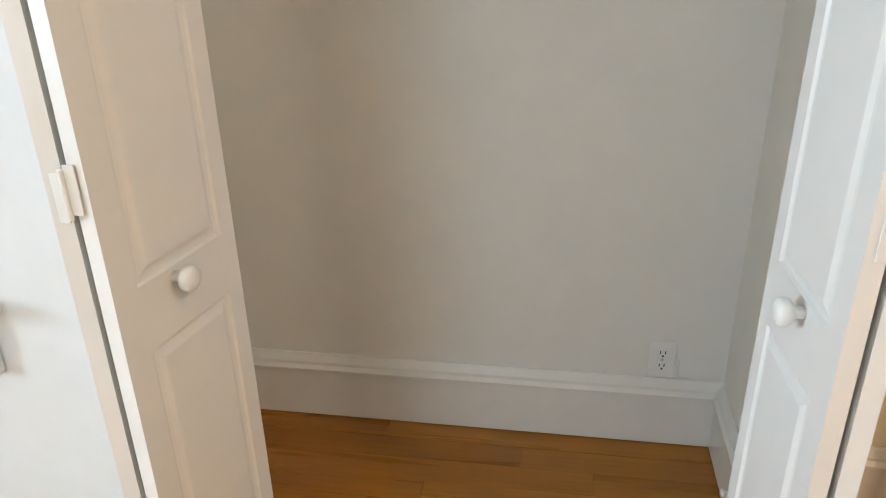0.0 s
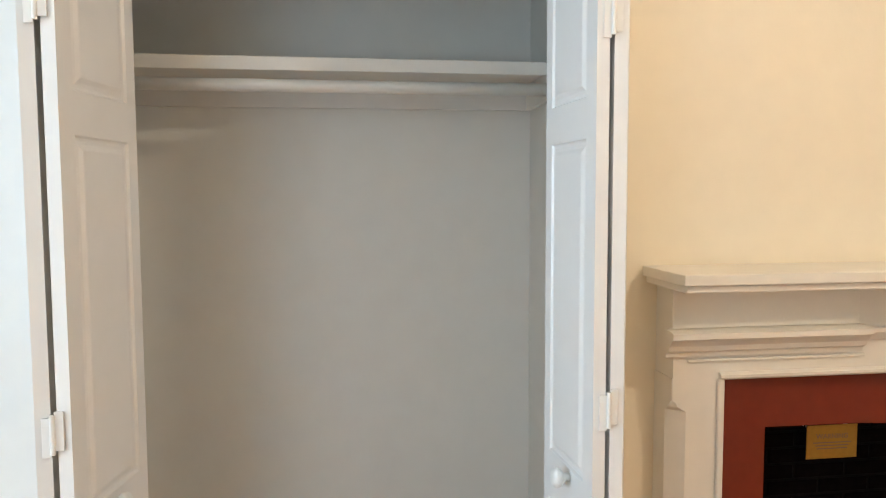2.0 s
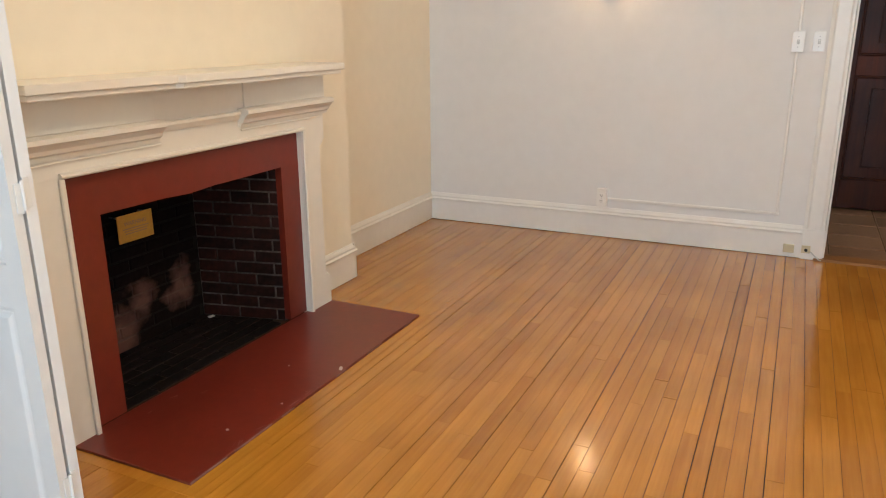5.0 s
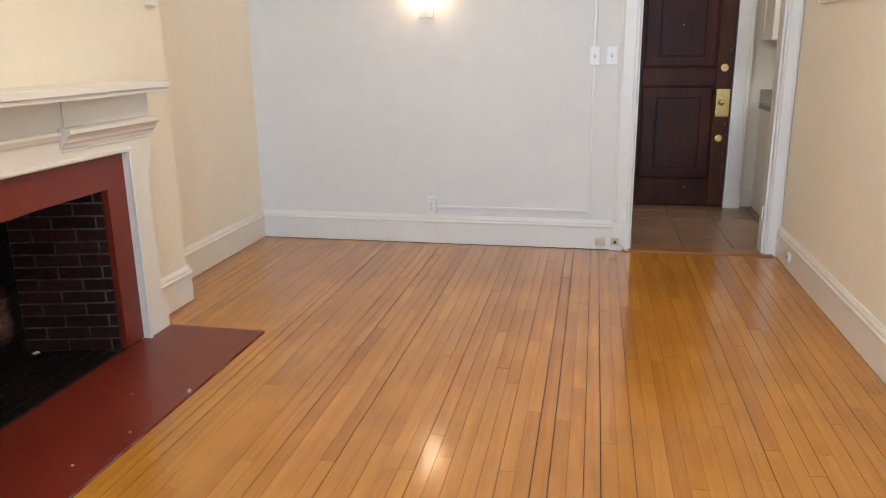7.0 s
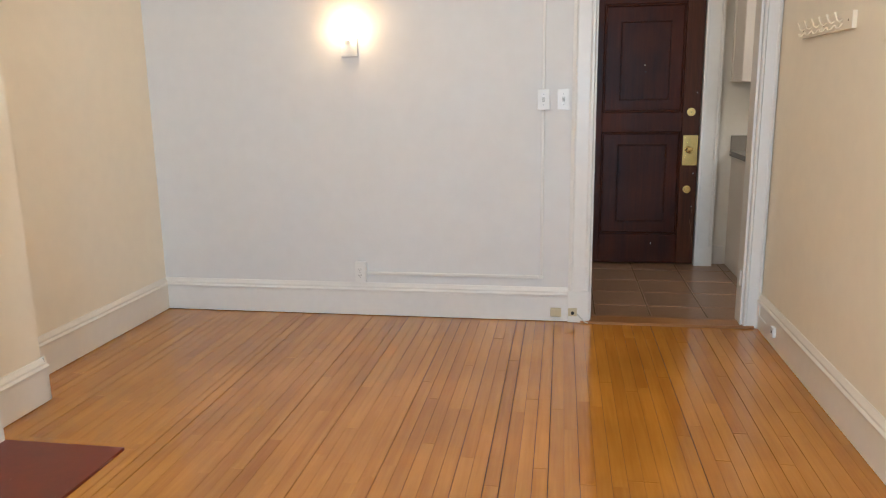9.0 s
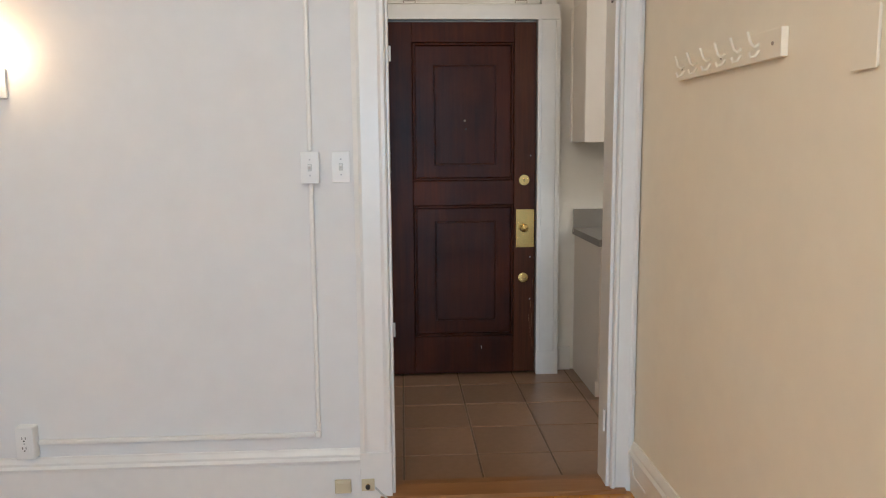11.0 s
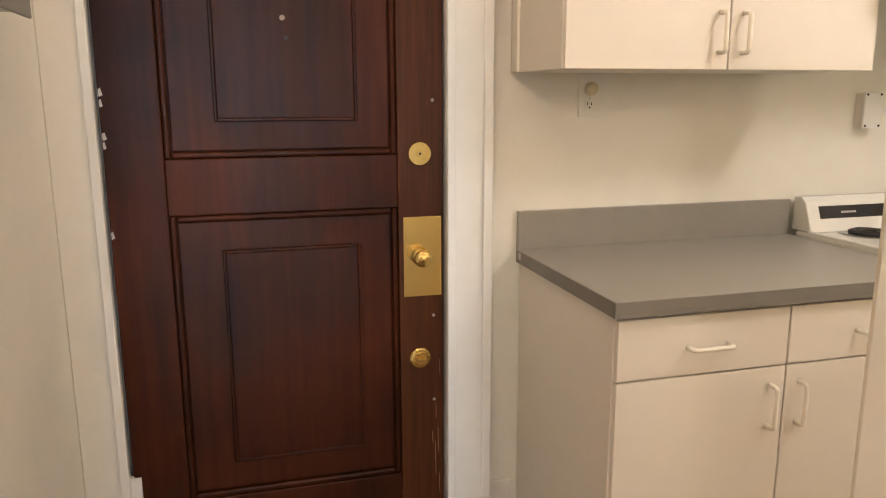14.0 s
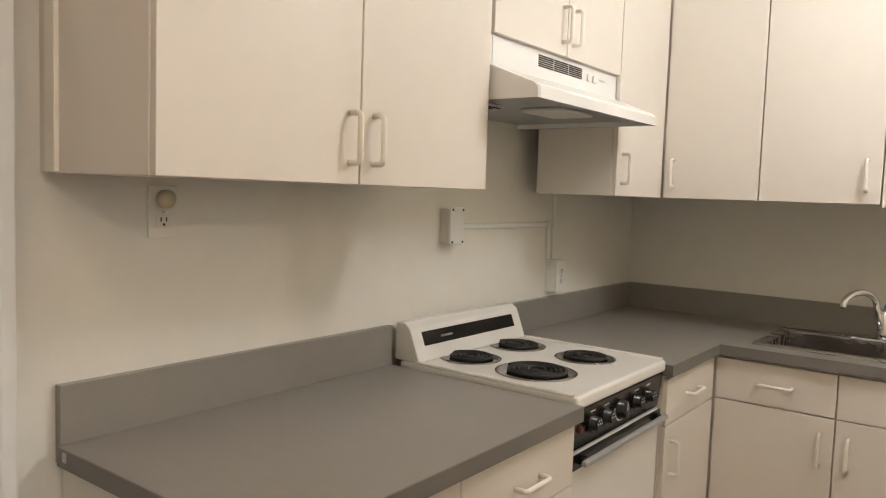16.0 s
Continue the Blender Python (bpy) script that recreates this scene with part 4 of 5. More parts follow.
for i in range(6):
    x = 3.64 + 0.102 * i
    part("hook", tube([(x, SY + 0.021, 1.676), (x, SY + 0.032, 1.668), (x, SY + 0.042, 1.674), (x, SY + 0.048, 1.690), (x, SY + 0.054, 1.706)], 0.004), CREAM, hk)
    part("lower_hook", tube([(x, SY + 0.021, 1.660), (x, SY + 0.032, 1.644), (x, SY + 0.044, 1.642), (x, SY + 0.048, 1.654)], 0.004), CREAM, hk)
for x in (3.57, 3.87, 4.17):
    part("screw", rod((x, SY + 0.0202, 1.668), (x, SY + 0.0222, 1.668), 0.005, seg=10), EDGE, hk)
cb = thing("cable", (4.60, -1.292, 0), "thin white cables clipped beside the door casing", "cable")
cyy = DY0 - 0.0935
part("strand", tube([(EX0 - 0.006, cyy, 2.40), (EX0 - 0.006, cyy - 0.001, 1.6), (EX0 - 0.005, cyy + 0.001, 1.0), (EX0 - 0.006, cyy - 0.001, 0.25), (EX0 - 0.03, cyy + 0.003, 0.03), (EX0 - 0.05, cyy + 0.01, 0.012)], 0.0035), TRIM, cb)
part("strand", tube([(EX0 - 0.012, cyy + 0.003, 2.40), (EX0 - 0.013, cyy + 0.002, 1.4), (EX0 - 0.011, cyy + 0.002, 0.7), (EX0 - 0.014, cyy + 0.004, 0.2), (EX0 - 0.10, SY + 0.030, 0.10), (EX0 - 0.25, SY + 0.030, 0.10)], 0.003), TRIM, cb)
for z in (0.42, 0.92, 1.17, 1.56):
    part("clip", box(EX0 - 0.018, EX0 - 0.0003, cyy - 0.004, cyy + 0.012, z - 0.006, z + 0.006, 0.002), TRIM, cb)
ws = thing("phone_jack", (4.25, SY + 0.018, 0.10), "small white wall jack on the cream baseboard", "jack")
part("body", box(4.225, 4.275, SY + 0.0185, SY + 0.036, 0.07, 0.125, 0.003), PLATE, ws)
part("port", box(4.242, 4.258, SY + 0.0362, SY + 0.0375, 0.09, 0.105), DARK, ws)

# ---- entry: door, casing, cupboard above, electrical box ----
DR, DL, DZ = -1.182, -0.287, 2.163
ed = thing("entry_door", (DX, -0.73, 0.01), "dark mahogany two-panel entry door with brass locks, worn at the edge", "door")
part("core", box(6.300, 6.318, DR, DL, 0.012, DZ), DOORWOOD, ed)
part("stile", box(DX, 6.2998, -0.432, DL, 0.012, DZ, 0.003), DOORWOOD, ed)
part("stile", box(DX, 6.2998, DR, -1.050, 0.012, DZ, 0.003), DOORWORN, ed, "worn lock stile with bare scuffs")
for z0, z1 in ((2.045, DZ), (1.072, 1.222), (0.012, 0.249)):
    part("rail", box(DX + 0.0004, 6.2998, -1.0496, -0.4324, z0, z1, 0.003), DOORWOOD, ed)
for z0, z1, i0, i1 in ((1.222, 2.045, 1.325, 1.908), (0.249, 1.072, 0.357, 0.965)):
    for lo, hi, a, c in ((-0.450, -0.433, z0, z1), (-1.049, -1.032, z0, z1)):
        part("panel_moulding", box(DX + 0.004, 6.2995, lo, hi, a + 0.0005, c - 0.0005, 0.006), DOORWOOD, ed)
    for a, c in ((z0 + 0.0005, z0 + 0.018), (z1 - 0.018, z1 - 0.0005)):
        part("panel_moulding", box(DX + 0.004, 6.2995, -1.0315, -0.4505, a, c, 0.006), DOORWOOD, ed)
    part("panel_field", box(6.2925, 6.2995, -1.030, -0.452, z0 + 0.019, z1 - 0.019, 0.004), DOORWOOD, ed)
    part("raised_panel", box(6.2855, 6.2924, -0.934, -0.570, i0, i1, 0.0066, seg=1), DOORWOOD, ed)
    for lo, hi, a, c in ((-0.572, -0.562, i0 - 0.008, i1 + 0.008), (-0.942, -0.932, i0 - 0.008, i1 + 0.008)):
        part("inner_bead", box(6.2830, 6.2924, lo, hi, a, c, 0.003), DOORWOOD, ed)
    for a, c in ((i0 - 0.008, i0 + 0.002), (i1 - 0.002, i1 + 0.008)):
        part("inner_bead", box(6.2832, 6.2924, -0.9315, -0.5725, a, c, 0.003), DOORWOOD, ed)
part("deadbolt", lathe([(0.034, 0), (0.034, 0.006), (0.032, 0.010), (0.009, 0.0102), (0.008, 0.0125), (0.002, 0.0125)], (DX - 0.0003, -1.112, 1.223), (-1, 0, 0), seg=28), BRASS, ed, "round brass deadbolt")
part("keyhole", rod((DX - 0.0129, -1.112, 1.223), (DX - 0.0135, -1.112, 1.223), 0.004, seg=10), DARK, ed)
lk = part("lock_plate", box(DX - 0.003, DX - 0.0003, -1.176, -1.063, 0.806, 1.043, 0.0015), BRASS, ed, "large brass lock plate")
part("knob", lathe([(0.026, 0), (0.026, 0.004), (0.014, 0.008), (0.012, 0.022), (0.020, 0.030), (0.026, 0.040), (0.024, 0.052), (0.014, 0.058), (0.009, 0.058), (0.008, 0.062)], (DX - 0.0033, -1.109, 0.929), (-1, 0, 0), seg=28), BRASS, lk, "", True)
for y in (-1.168, -1.071):
    for z in (0.816, 1.033):
        part("screw", rod((DX - 0.0031, y, z), (DX - 0.0045, y, z), 0.004, seg=10), BRASS, lk)
lw = part("lower_lock", lathe([(0.032, 0), (0.032, 0.005), (0.028, 0.009), (0.019, 0.0095), (0.018, 0.013), (0.004, 0.013)], (DX - 0.0003, -1.109, 0.616), (-1, 0, 0), seg=28), BRASS, ed, "round brass lock with a turn piece")
part("turn_piece", box(DX - 0.026, DX - 0.0135, -1.124, -1.094, 0.611, 0.621, 0.002), BRASS, lw)
part("peephole", rod((DX + 0.0075, -0.749, 1.584), (DX + 0.003, -0.749, 1.584), 0.007, seg=12), EDGE, ed)
part("peephole_hole", rod((DX + 0.0080, -0.757, 1.534), (DX + 0.0060, -0.757, 1.534), 0.006, seg=12), DARK, ed)
for z in (1.371, 0.745, 0.48):
    part("old_screw_hole", rod((DX + 0.0004, -1.152, z), (DX - 0.0012, -1.152, z), 0.005, seg=10), GREYBOX, ed)
part("chain_mark", box(DX - 0.0008, DX - 0.0002, -1.166, -1.135, 1.352, 1.395), DOORWORN, ed, "bare patch of an old chain plate")
part("letter_mark", box(DX - 0.001, DX - 0.0002, -0.850, -0.846, 0.165, 0.185), PUTTY, ed)
for z in (1.98, 0.300):
    part("hinge", rod((DX - 0.008, DL + 0.004, z - 0.05), (DX - 0.008, DL + 0.004, z + 0.05), 0.009, seg=12), TRIM, ed, "painted white hinge")
    part("hinge_leaf", box(DX - 0.006, DX - 0.0005, DL - 0.022, DL + 0.004, z - 0.045, z + 0.045, 0.001), TRIM, ed)

for i, (z, w_) in enumerate(((1.395, 0.006), (1.368, 0.004), (1.285, 0.007), (1.262, 0.004), (1.03, 0.005), (0.18, 0.006), (0.10, 0.008), (0.06, 0.005))):
    part("paint_chip", extrude_poly([(DL - 0.006 - w_, z - 0.008), (DL - 0.003, z - 0.012), (DL - 0.002, z + 0.006), (DL - 0.004 - w_ * 0.6, z + 0.010)], 0, DX - 0.0012, DX - 0.0002), PUTTY, ed)
for y, z, h in ((-1.164, 0.30, 0.10), (-1.156, 0.22, 0.13), (-1.168, 0.16, 0.08), (-1.147, 0.33, 0.05), (-1.158, 0.42, 0.05), (-1.17, 0.55, 0.06)):
    part("bare_scratch", extrude_poly([(y - 0.0012, z), (y + 0.0008, z + 0.3 * h), (y + 0.0015, z + h), (y - 0.0004, z + 0.8 * h)], 0, DX - 0.0010, DX - 0.0002), BAREWOOD, ed)
d2 = thing("door_2", (6.30, -0.73, 0), "white painted casing of the entry door", "door frame", "", "structure")
part("casing", box(6.258, 6.3195, DL + 0.007, VN - 0.0005, 0, 2.175, 0.003), TRIM, d2)
part("casing_bead", box(6.250, 6.2578, DL + 0.007, DL + 0.030, 0, 2.175, 0.003), TRIM, d2)
part("casing", box(6.258, 6.3445, -1.325, DR - 0.007, 0, 2.175, 0.003), TRIM, d2)
part("casing_bead", box(6.250, 6.2578, DR - 0.030, DR - 0.007, 0, 2.175, 0.003), TRIM, d2)
part("casing_edge", box(6.248, 6.2578, -1.325, -1.296, 0, 2.175, 0.004), TRIM, d2)
part("plinth", box(6.244, 6.2478, -1.327, DR - 0.006, 0, 0.15, 0.002), TRIM, d2)
part("head_casing", box(6.258, 6.3195, -1.325, VN - 0.0005, 2.1755, 2.262, 0.003), TRIM, d2)
setting("baseboard", box(6.328, 6.3445, -1.425, -1.326, 0, 0.15, 0.003), TRIM, "short white baseboard beside the entry door", "baseboard")
oc = thing("overhead_cupboard", (6.27, -0.70, 2.27), "flush white cupboard door above the entry door", "cupboard")
part("door_panel", box(6.300, 6.3195, -1.205, VN - 0.004, 2.272, 2.70, 0.002), KITCHEN_WALL, oc)
part("side_stile", box(6.285, 6.3195, -1.30, -1.215, 2.263, 2.70, 0.002), TRIM, oc)
for y in (-1.092, -0.424):
    hp = tube([(6.297, y - 0.034, 2.276), (6.296, y - 0.034, 2.292), (6.296, y + 0.034, 2.292), (6.297, y + 0.034, 2.276)], 0.003, seg=6)
    part("hinge", hp, EDGE, oc)

eb = thing("electrical_panel", (5.70, VN, 1.54), "grey metal electrical panel box on the entry wall", "electrical panel")
part("body", box(5.535, 5.860, VN - 0.075, VN - 0.0005, 1.540, 2.060, 0.004), GREYDOOR, eb)
part("cover", box(5.525, 5.875, VN - 0.083, VN - 0.0755, 1.530, 2.070, 0.003), GREYBOX, eb)
part("hatch", box(5.580, 5.830, VN - 0.089, VN - 0.0835, 1.600, 2.020, 0.002), GREYDOOR, eb)
part("latch", box(5.808, 5.822, VN - 0.094, VN - 0.0892, 1.79, 1.83, 0.002), DARK, eb)

# ---- kitchen ----
CT, CB = 0.918, 0.880      # worktop, top and underside
CX, CYS = 5.692, -3.526    # worktop fronts


def bar_handle(place, along, out, length, parent, mat=None):
    """A bent round bar pull."""
    p, a, o = Vector(place), Vector(along), Vector(out)
    h, d, r = length / 2, 0.030, 0.010
    pts = [p - a * h, p - a * h + o * (d - r)]
    pts += arc(p - a * (h - r) + o * (d - r), r, math.pi, math.pi / 2, a, o, 5)[1:]
    pts += arc(p + a * (h - r) + o * (d - r), r, math.pi / 2, 0, a, o, 5)
    pts += [p + a * h]
    return part("handle", tube(pts, 0.0062, seg=10), HANDLE, parent, "cream enamelled bar handle", True)


def cabinet(name, x0, x1, y0, y1, z0, z1, face, fronts, label, toe=False, group="kitchen cabinets"):
    """A laminate cabinet. face: 'x' looks to -x, 'y' looks to +y. fronts: (kind, s0, s1, z0, z1, handle or None), s along the face."""
    t = thing(name, ((x0 + x1) / 2, (y0 + y1) / 2, z0), label, "cabinet", group)
    part("body", box(x0, x1, y0, y1, z0 + (0.10 if toe else 0), z1, 0.002), LAMINATE, t)
    if toe:
        part("toe_kick", box(x0 + (0.06 if face == "x" else 0.002), x1 - 0.002, y0 + 0.002, y1 - (0.06 if face == "y" else 0.002), z0, z0 + 0.0995), LAMINATE, t)
    for kind, s0, s1, f0, f1, hd in fronts:
        if face == "x":
            q = box(x0 - 0.018, x0 - 0.0008, s0 + 0.0015, s1 - 0.0015, f0, f1, 0.0015)
        else:
            q = box(s0 + 0.0015, s1 - 0.0015, y1 + 0.0008, y1 + 0.018, f0, f1, 0.0015)
        f = part(kind, q, LAMINATE, t)
        if hd:
            s, z, way, ln = hd
            p = (x0 - 0.018, s, z) if face == "x" else (s, y1 + 0.018, z)
            al = (0, 0, 1) if way == "v" else ((0, 1, 0) if face == "x" else (1, 0, 0))
            bar_handle(p, al, (-1, 0, 0) if face == "x" else (0, 1, 0), ln, f)
    return t


FX = 5.728
cabinet("base_cabinet", FX, 6.340, -2.415, -1.446, 0, CB - 0.001, "x", (
    ("drawer", -1.924, -1.448, 0.716, 0.866, (-1.692, 0.787, "h", 0.11)),
    ("drawer", -2.413, -1.926, 0.716, 0.866, (-2.188, 0.787, "h", 0.11)),
    ("door", -1.924, -1.448, 0.108, 0.711, (-1.880, 0.610, "v", 0.11)),
    ("door", -2.413, -1.926, 0.108, 0.711, (-1.968, 0.610, "v", 0.11))), "cream laminate base cabinet with two drawers and two doors", True)
cabinet("base_cabinet", FX, 6.340, -3.560, -3.052, 0, CB - 0.001, "x", (
    ("drawer", -3.530, -3.054, 0.716, 0.866, (-3.290, 0.790, "h", 0.11)),
    ("door", -3.530, -3.054, 0.108, 0.711, (-3.105, 0.600, "v", 0.11))), "cream laminate base cabinet beside the stove", True)
sink_unit = cabinet("sink_cabinet", KW + 0.004, FX - 0.001, KS + 0.004, CYS - 0.040, 0, 0.715, "y", (
    ("drawer", 5.302, FX - 0.0195, 0.716, 0.866, (5.500, 0.792, "h", 0.11)),
    ("drawer", KW + 0.006, 5.300, 0.716, 0.866, None),
    ("door", 5.302, FX - 0.0195, 0.108, 0.711, (5.345, 0.600, "v", 0.11)),
    ("door", KW + 0.006, 5.300, 0.108, 0.711, (5.258, 0.600, "v", 0.11))), "cream laminate sink cabinet with drawer fronts and doors", True)
part("top_rail", box(KW + 0.004, FX - 0.0012, CYS - 0.062, CYS - 0.0402, 0.7155, CB - 0.001), LAMINATE, sink_unit)

wt = thing("worktop", (6.0, -1.93, CB), "grey laminate worktop with a square edge and backsplash", "countertop", "worktops")
part("top", box(CX, 6.3235, -2.418, -1.430, CB, CT, 0.0015), COUNTER, wt)
part("front_edge", box(CX - 0.002, CX - 0.0003, -2.418, -1.430, CB, CT - 0.0008), COUNTER_EDGE, wt)
part("end_edge", box(CX - 0.002, 6.3235, -1.4297, -1.428, CB, CT - 0.0008), COUNTER_EDGE, wt)
part("backsplash", box(6.324, 6.3445, -2.418, -1.435, CB, 1.036, 0.0015), COUNTER, wt)
part("chipped_corner", box(6.285, 6.300, -1.4278, -1.4266, CB + 0.014, CT - 0.005), PUTTY, wt, "chipped pale corner")
SX0, SX1, SY0, SY1 = 5.00, 5.590, -4.100, -3.630
wt = thing("worktop", (6.0, -3.8, CB), "grey laminate corner worktop with a sink cut-out and backsplash", "countertop", "worktops")
tp = box(CX, 6.3235, KS + 0.022, -3.042, CB, CT)
box(SX1, CX, KS + 0.022, CYS, CB, CT, bm=tp), box(KW + 0.003, SX0, KS + 0.022, CYS, CB, CT, bm=tp)
box(SX0, SX1, KS + 0.022, SY0, CB, CT, bm=tp), box(SX0, SX1, SY1, CYS, CB, CT, bm=tp)
bmesh.ops.remove_doubles(tp, verts=tp.verts[:], dist=0.0002)
part("top", tp, COUNTER, wt)
part("front_edge", box(CX - 0.002, CX - 0.0003, CYS + 0.0005, -3.042, CB, CT - 0.0008), COUNTER_EDGE, wt)
part("front_edge", box(KW + 0.003, CX - 0.0003, CYS + 0.0003, CYS + 0.002, CB, CT - 0.0008), COUNTER_EDGE, wt)
part("end_edge", box(CX - 0.002, 6.30, -3.0417, -3.040, CB, CT - 0.0008), COUNTER_EDGE, wt)
part("backsplash", box(6.324, 6.3445, KS + 0.022, -3.042, CB, 1.036, 0.0015), COUNTER, wt)
part("backsplash", box(KW + 0.003, 6.3445, KS + 0.0005, KS + 0.0215, CB, 1.036, 0.0015), COUNTER, wt)

sk = thing("sink", (5.28, -3.84, CT), "stainless steel drop-in kitchen sink", "sink")
rim = bmesh.new()
for a, c, p, q in ((SX0 - 0.016, SX1 + 0.016, SY1 - 0.028, SY1 + 0.014), (SX0 - 0.016, SX1 + 0.016, SY0 - 0.014, SY0 + 0.085), (SX0 - 0.016, SX0 + 0.03, SY0 + 0.085, SY1 - 0.028), (SX1 - 0.03, SX1 + 0.016, SY0 + 0.085, SY1 - 0.028)):
    box(a, c, p, q, CT + 0.0005, CT + 0.006, 0.002, bm=rim)
part("rim", rim, SINKSTEEL, sk)
bw = bmesh.new()
X0, X1, Y0, Y1, ZB = SX0 + 0.03, SX1 - 0.03, SY0 + 0.085, SY1 - 0.028, 0.745
for a in ((X0, X1, Y0, Y1, ZB - 0.003, ZB), (X0 - 0.003, X0, Y0, Y1, ZB, CT), (X1, X1 + 0.003, Y0, Y1, ZB, CT), (X0, X1, Y0 - 0.003, Y0, ZB, CT), (X0, X1, Y1, Y1 + 0.003, ZB, CT)):
    box(*a, bm=bw)
part("basin", bw, SINKSTEEL, sk)
part("drain", lathe([(0.045, 0), (0.045, 0.002), (0.030, 0.003), (0.028, 0.001)], (5.28, -3.80, ZB + 0.0003), (0, 0, 1)), CHROME, sk, "", True)
fc = thing("faucet", (5.170, -4.030, CT), "chrome kitchen faucet with a curved spout", "faucet")
part("deck_plate", box(5.150, 5.340, -4.060, -4.005, CT + 0.0065, CT + 0.016, 0.006), CHROME, fc)
part("body", lathe([(0.026, 0), (0.024, 0.02), (0.021, 0.05), (0.021, 0.105), (0.012, 0.118)], (5.232, -4.033, CT + 0.0165), (0, 0, 1), seg=20), CHROME, fc, "", True)
part("lever", tube([(5.232, -4.033, CT + 0.128), (5.228, -4.030, CT + 0.150), (5.205, -4.010, CT + 0.175)], 0.007, seg=10), CHROME, fc, "", True)
ARCH = [math.pi * k / 12 for k in range(13)]
part("spout", tube([(5.240, -4.026, CT + 0.050), (5.252, -4.014, CT + 0.100), (5.258, -4.008, CT + 0.135)] + [(5.307 - 0.048 * math.cos(a), -3.950 - 0.058 * math.cos(a), CT + 0.145 + 0.052 * math.sin(a)) for a in ARCH] + [(5.356, -3.891, CT + 0.132)], 0.0125, seg=14), CHROME, fc, "", True)

# stove
S0, S1, SXF, ST = -3.036, -2.424, 5.712, 0.934
sv = thing("stove", (6.0, -2.73, 0), "white enamel electric coil stove with black control panel", "stove")
part("body", box(SXF + 0.030, 6.335, S0 + 0.006, S1 - 0.006, 0.06, ST - 0.038, 0.003), ENAMEL, sv)
part("cooktop", box(SXF, 6.300, S0, S1, ST - 0.0375, ST, 0.010, seg=3), ENAMEL, sv)
part("rolled_edge", tube([(SXF + 0.012, S1 - 0.006, ST + 0.001), (6.24, S1 - 0.006, ST + 0.001)], 0.006), ENAMEL, sv)
part("rolled_edge", tube([(SXF + 0.012, S0 + 0.006, ST + 0.001), (6.24, S0 + 0.006, ST + 0.001)], 0.006), ENAMEL, sv)
BG = [(6.228, ST + 0.0005), (6.266, ST + 0.098), (6.287, ST + 0.114), (6.320, ST + 0.114), (6.3225, ST + 0.0005)]
part("backguard", extrude_poly(BG, 1, S0 + 0.004, S1 - 0.004, bevel=0.004), ENAMEL, sv)
sl = (6.266 - 6.228) / 0.0975
part("dark_strip", extrude_poly([(6.2265 + 0.044 * sl, ST + 0.044), (6.2265 + 0.084 * sl, ST + 0.084), (6.230 + 0.084 * sl, ST + 0.084), (6.230 + 0.044 * sl, ST + 0.044)], 1, S0 + 0.055, S1 - 0.050), BLACK, sv, "dark glass strip on the backguard")
part("badge_bar", extrude_poly([(6.2255 + 0.060 * sl, ST + 0.060), (6.2255 + 0.066 * sl, ST + 0.066), (6.2264 + 0.066 * sl, ST + 0.066), (6.2264 + 0.060 * sl, ST + 0.060)], 1, -2.62, -2.56), STEEL, sv)


def burner(c, r, turns):
    """Drip pan with a spiral coil."""
    x, y = c
    p = part("drip_pan", lathe([(r + 0.004, 0.0), (r + 0.006, 0.003), (r - 0.004, 0.0045), (r - 0.014, 0.0015), (0.02, 0.001)], (x, y, ST - 0.0002), (0, 0, 1), seg=36), PAN, sv, "", True)
    n = turns * 22
    pts = [(x + (0.020 + (r - 0.040) * k / n) * math.cos(2 * math.pi * k / 22), y + (0.020 + (r - 0.040) * k / n) * math.sin(2 * math.pi * k / 22), ST + 0.0068) for k in range(n + 1)]
    part("coil", tube(pts, 0.0052, seg=6), COIL, p, "black spiral burner coil", True)
    part("coil_hub", rod((x, y, ST + 0.002), (x, y, ST + 0.0075), 0.014, seg=16), COIL, p)
    for k in range(3):
        a = 2 * math.pi * k / 3 + 0.4
        part("support", box(-0.002, 0.002, 0, r - 0.014, 0.0025, 0.0045, bm=None), CHROME, p).matrix_basis = pose(x, y, ST, 0, 0, math.degrees(a))


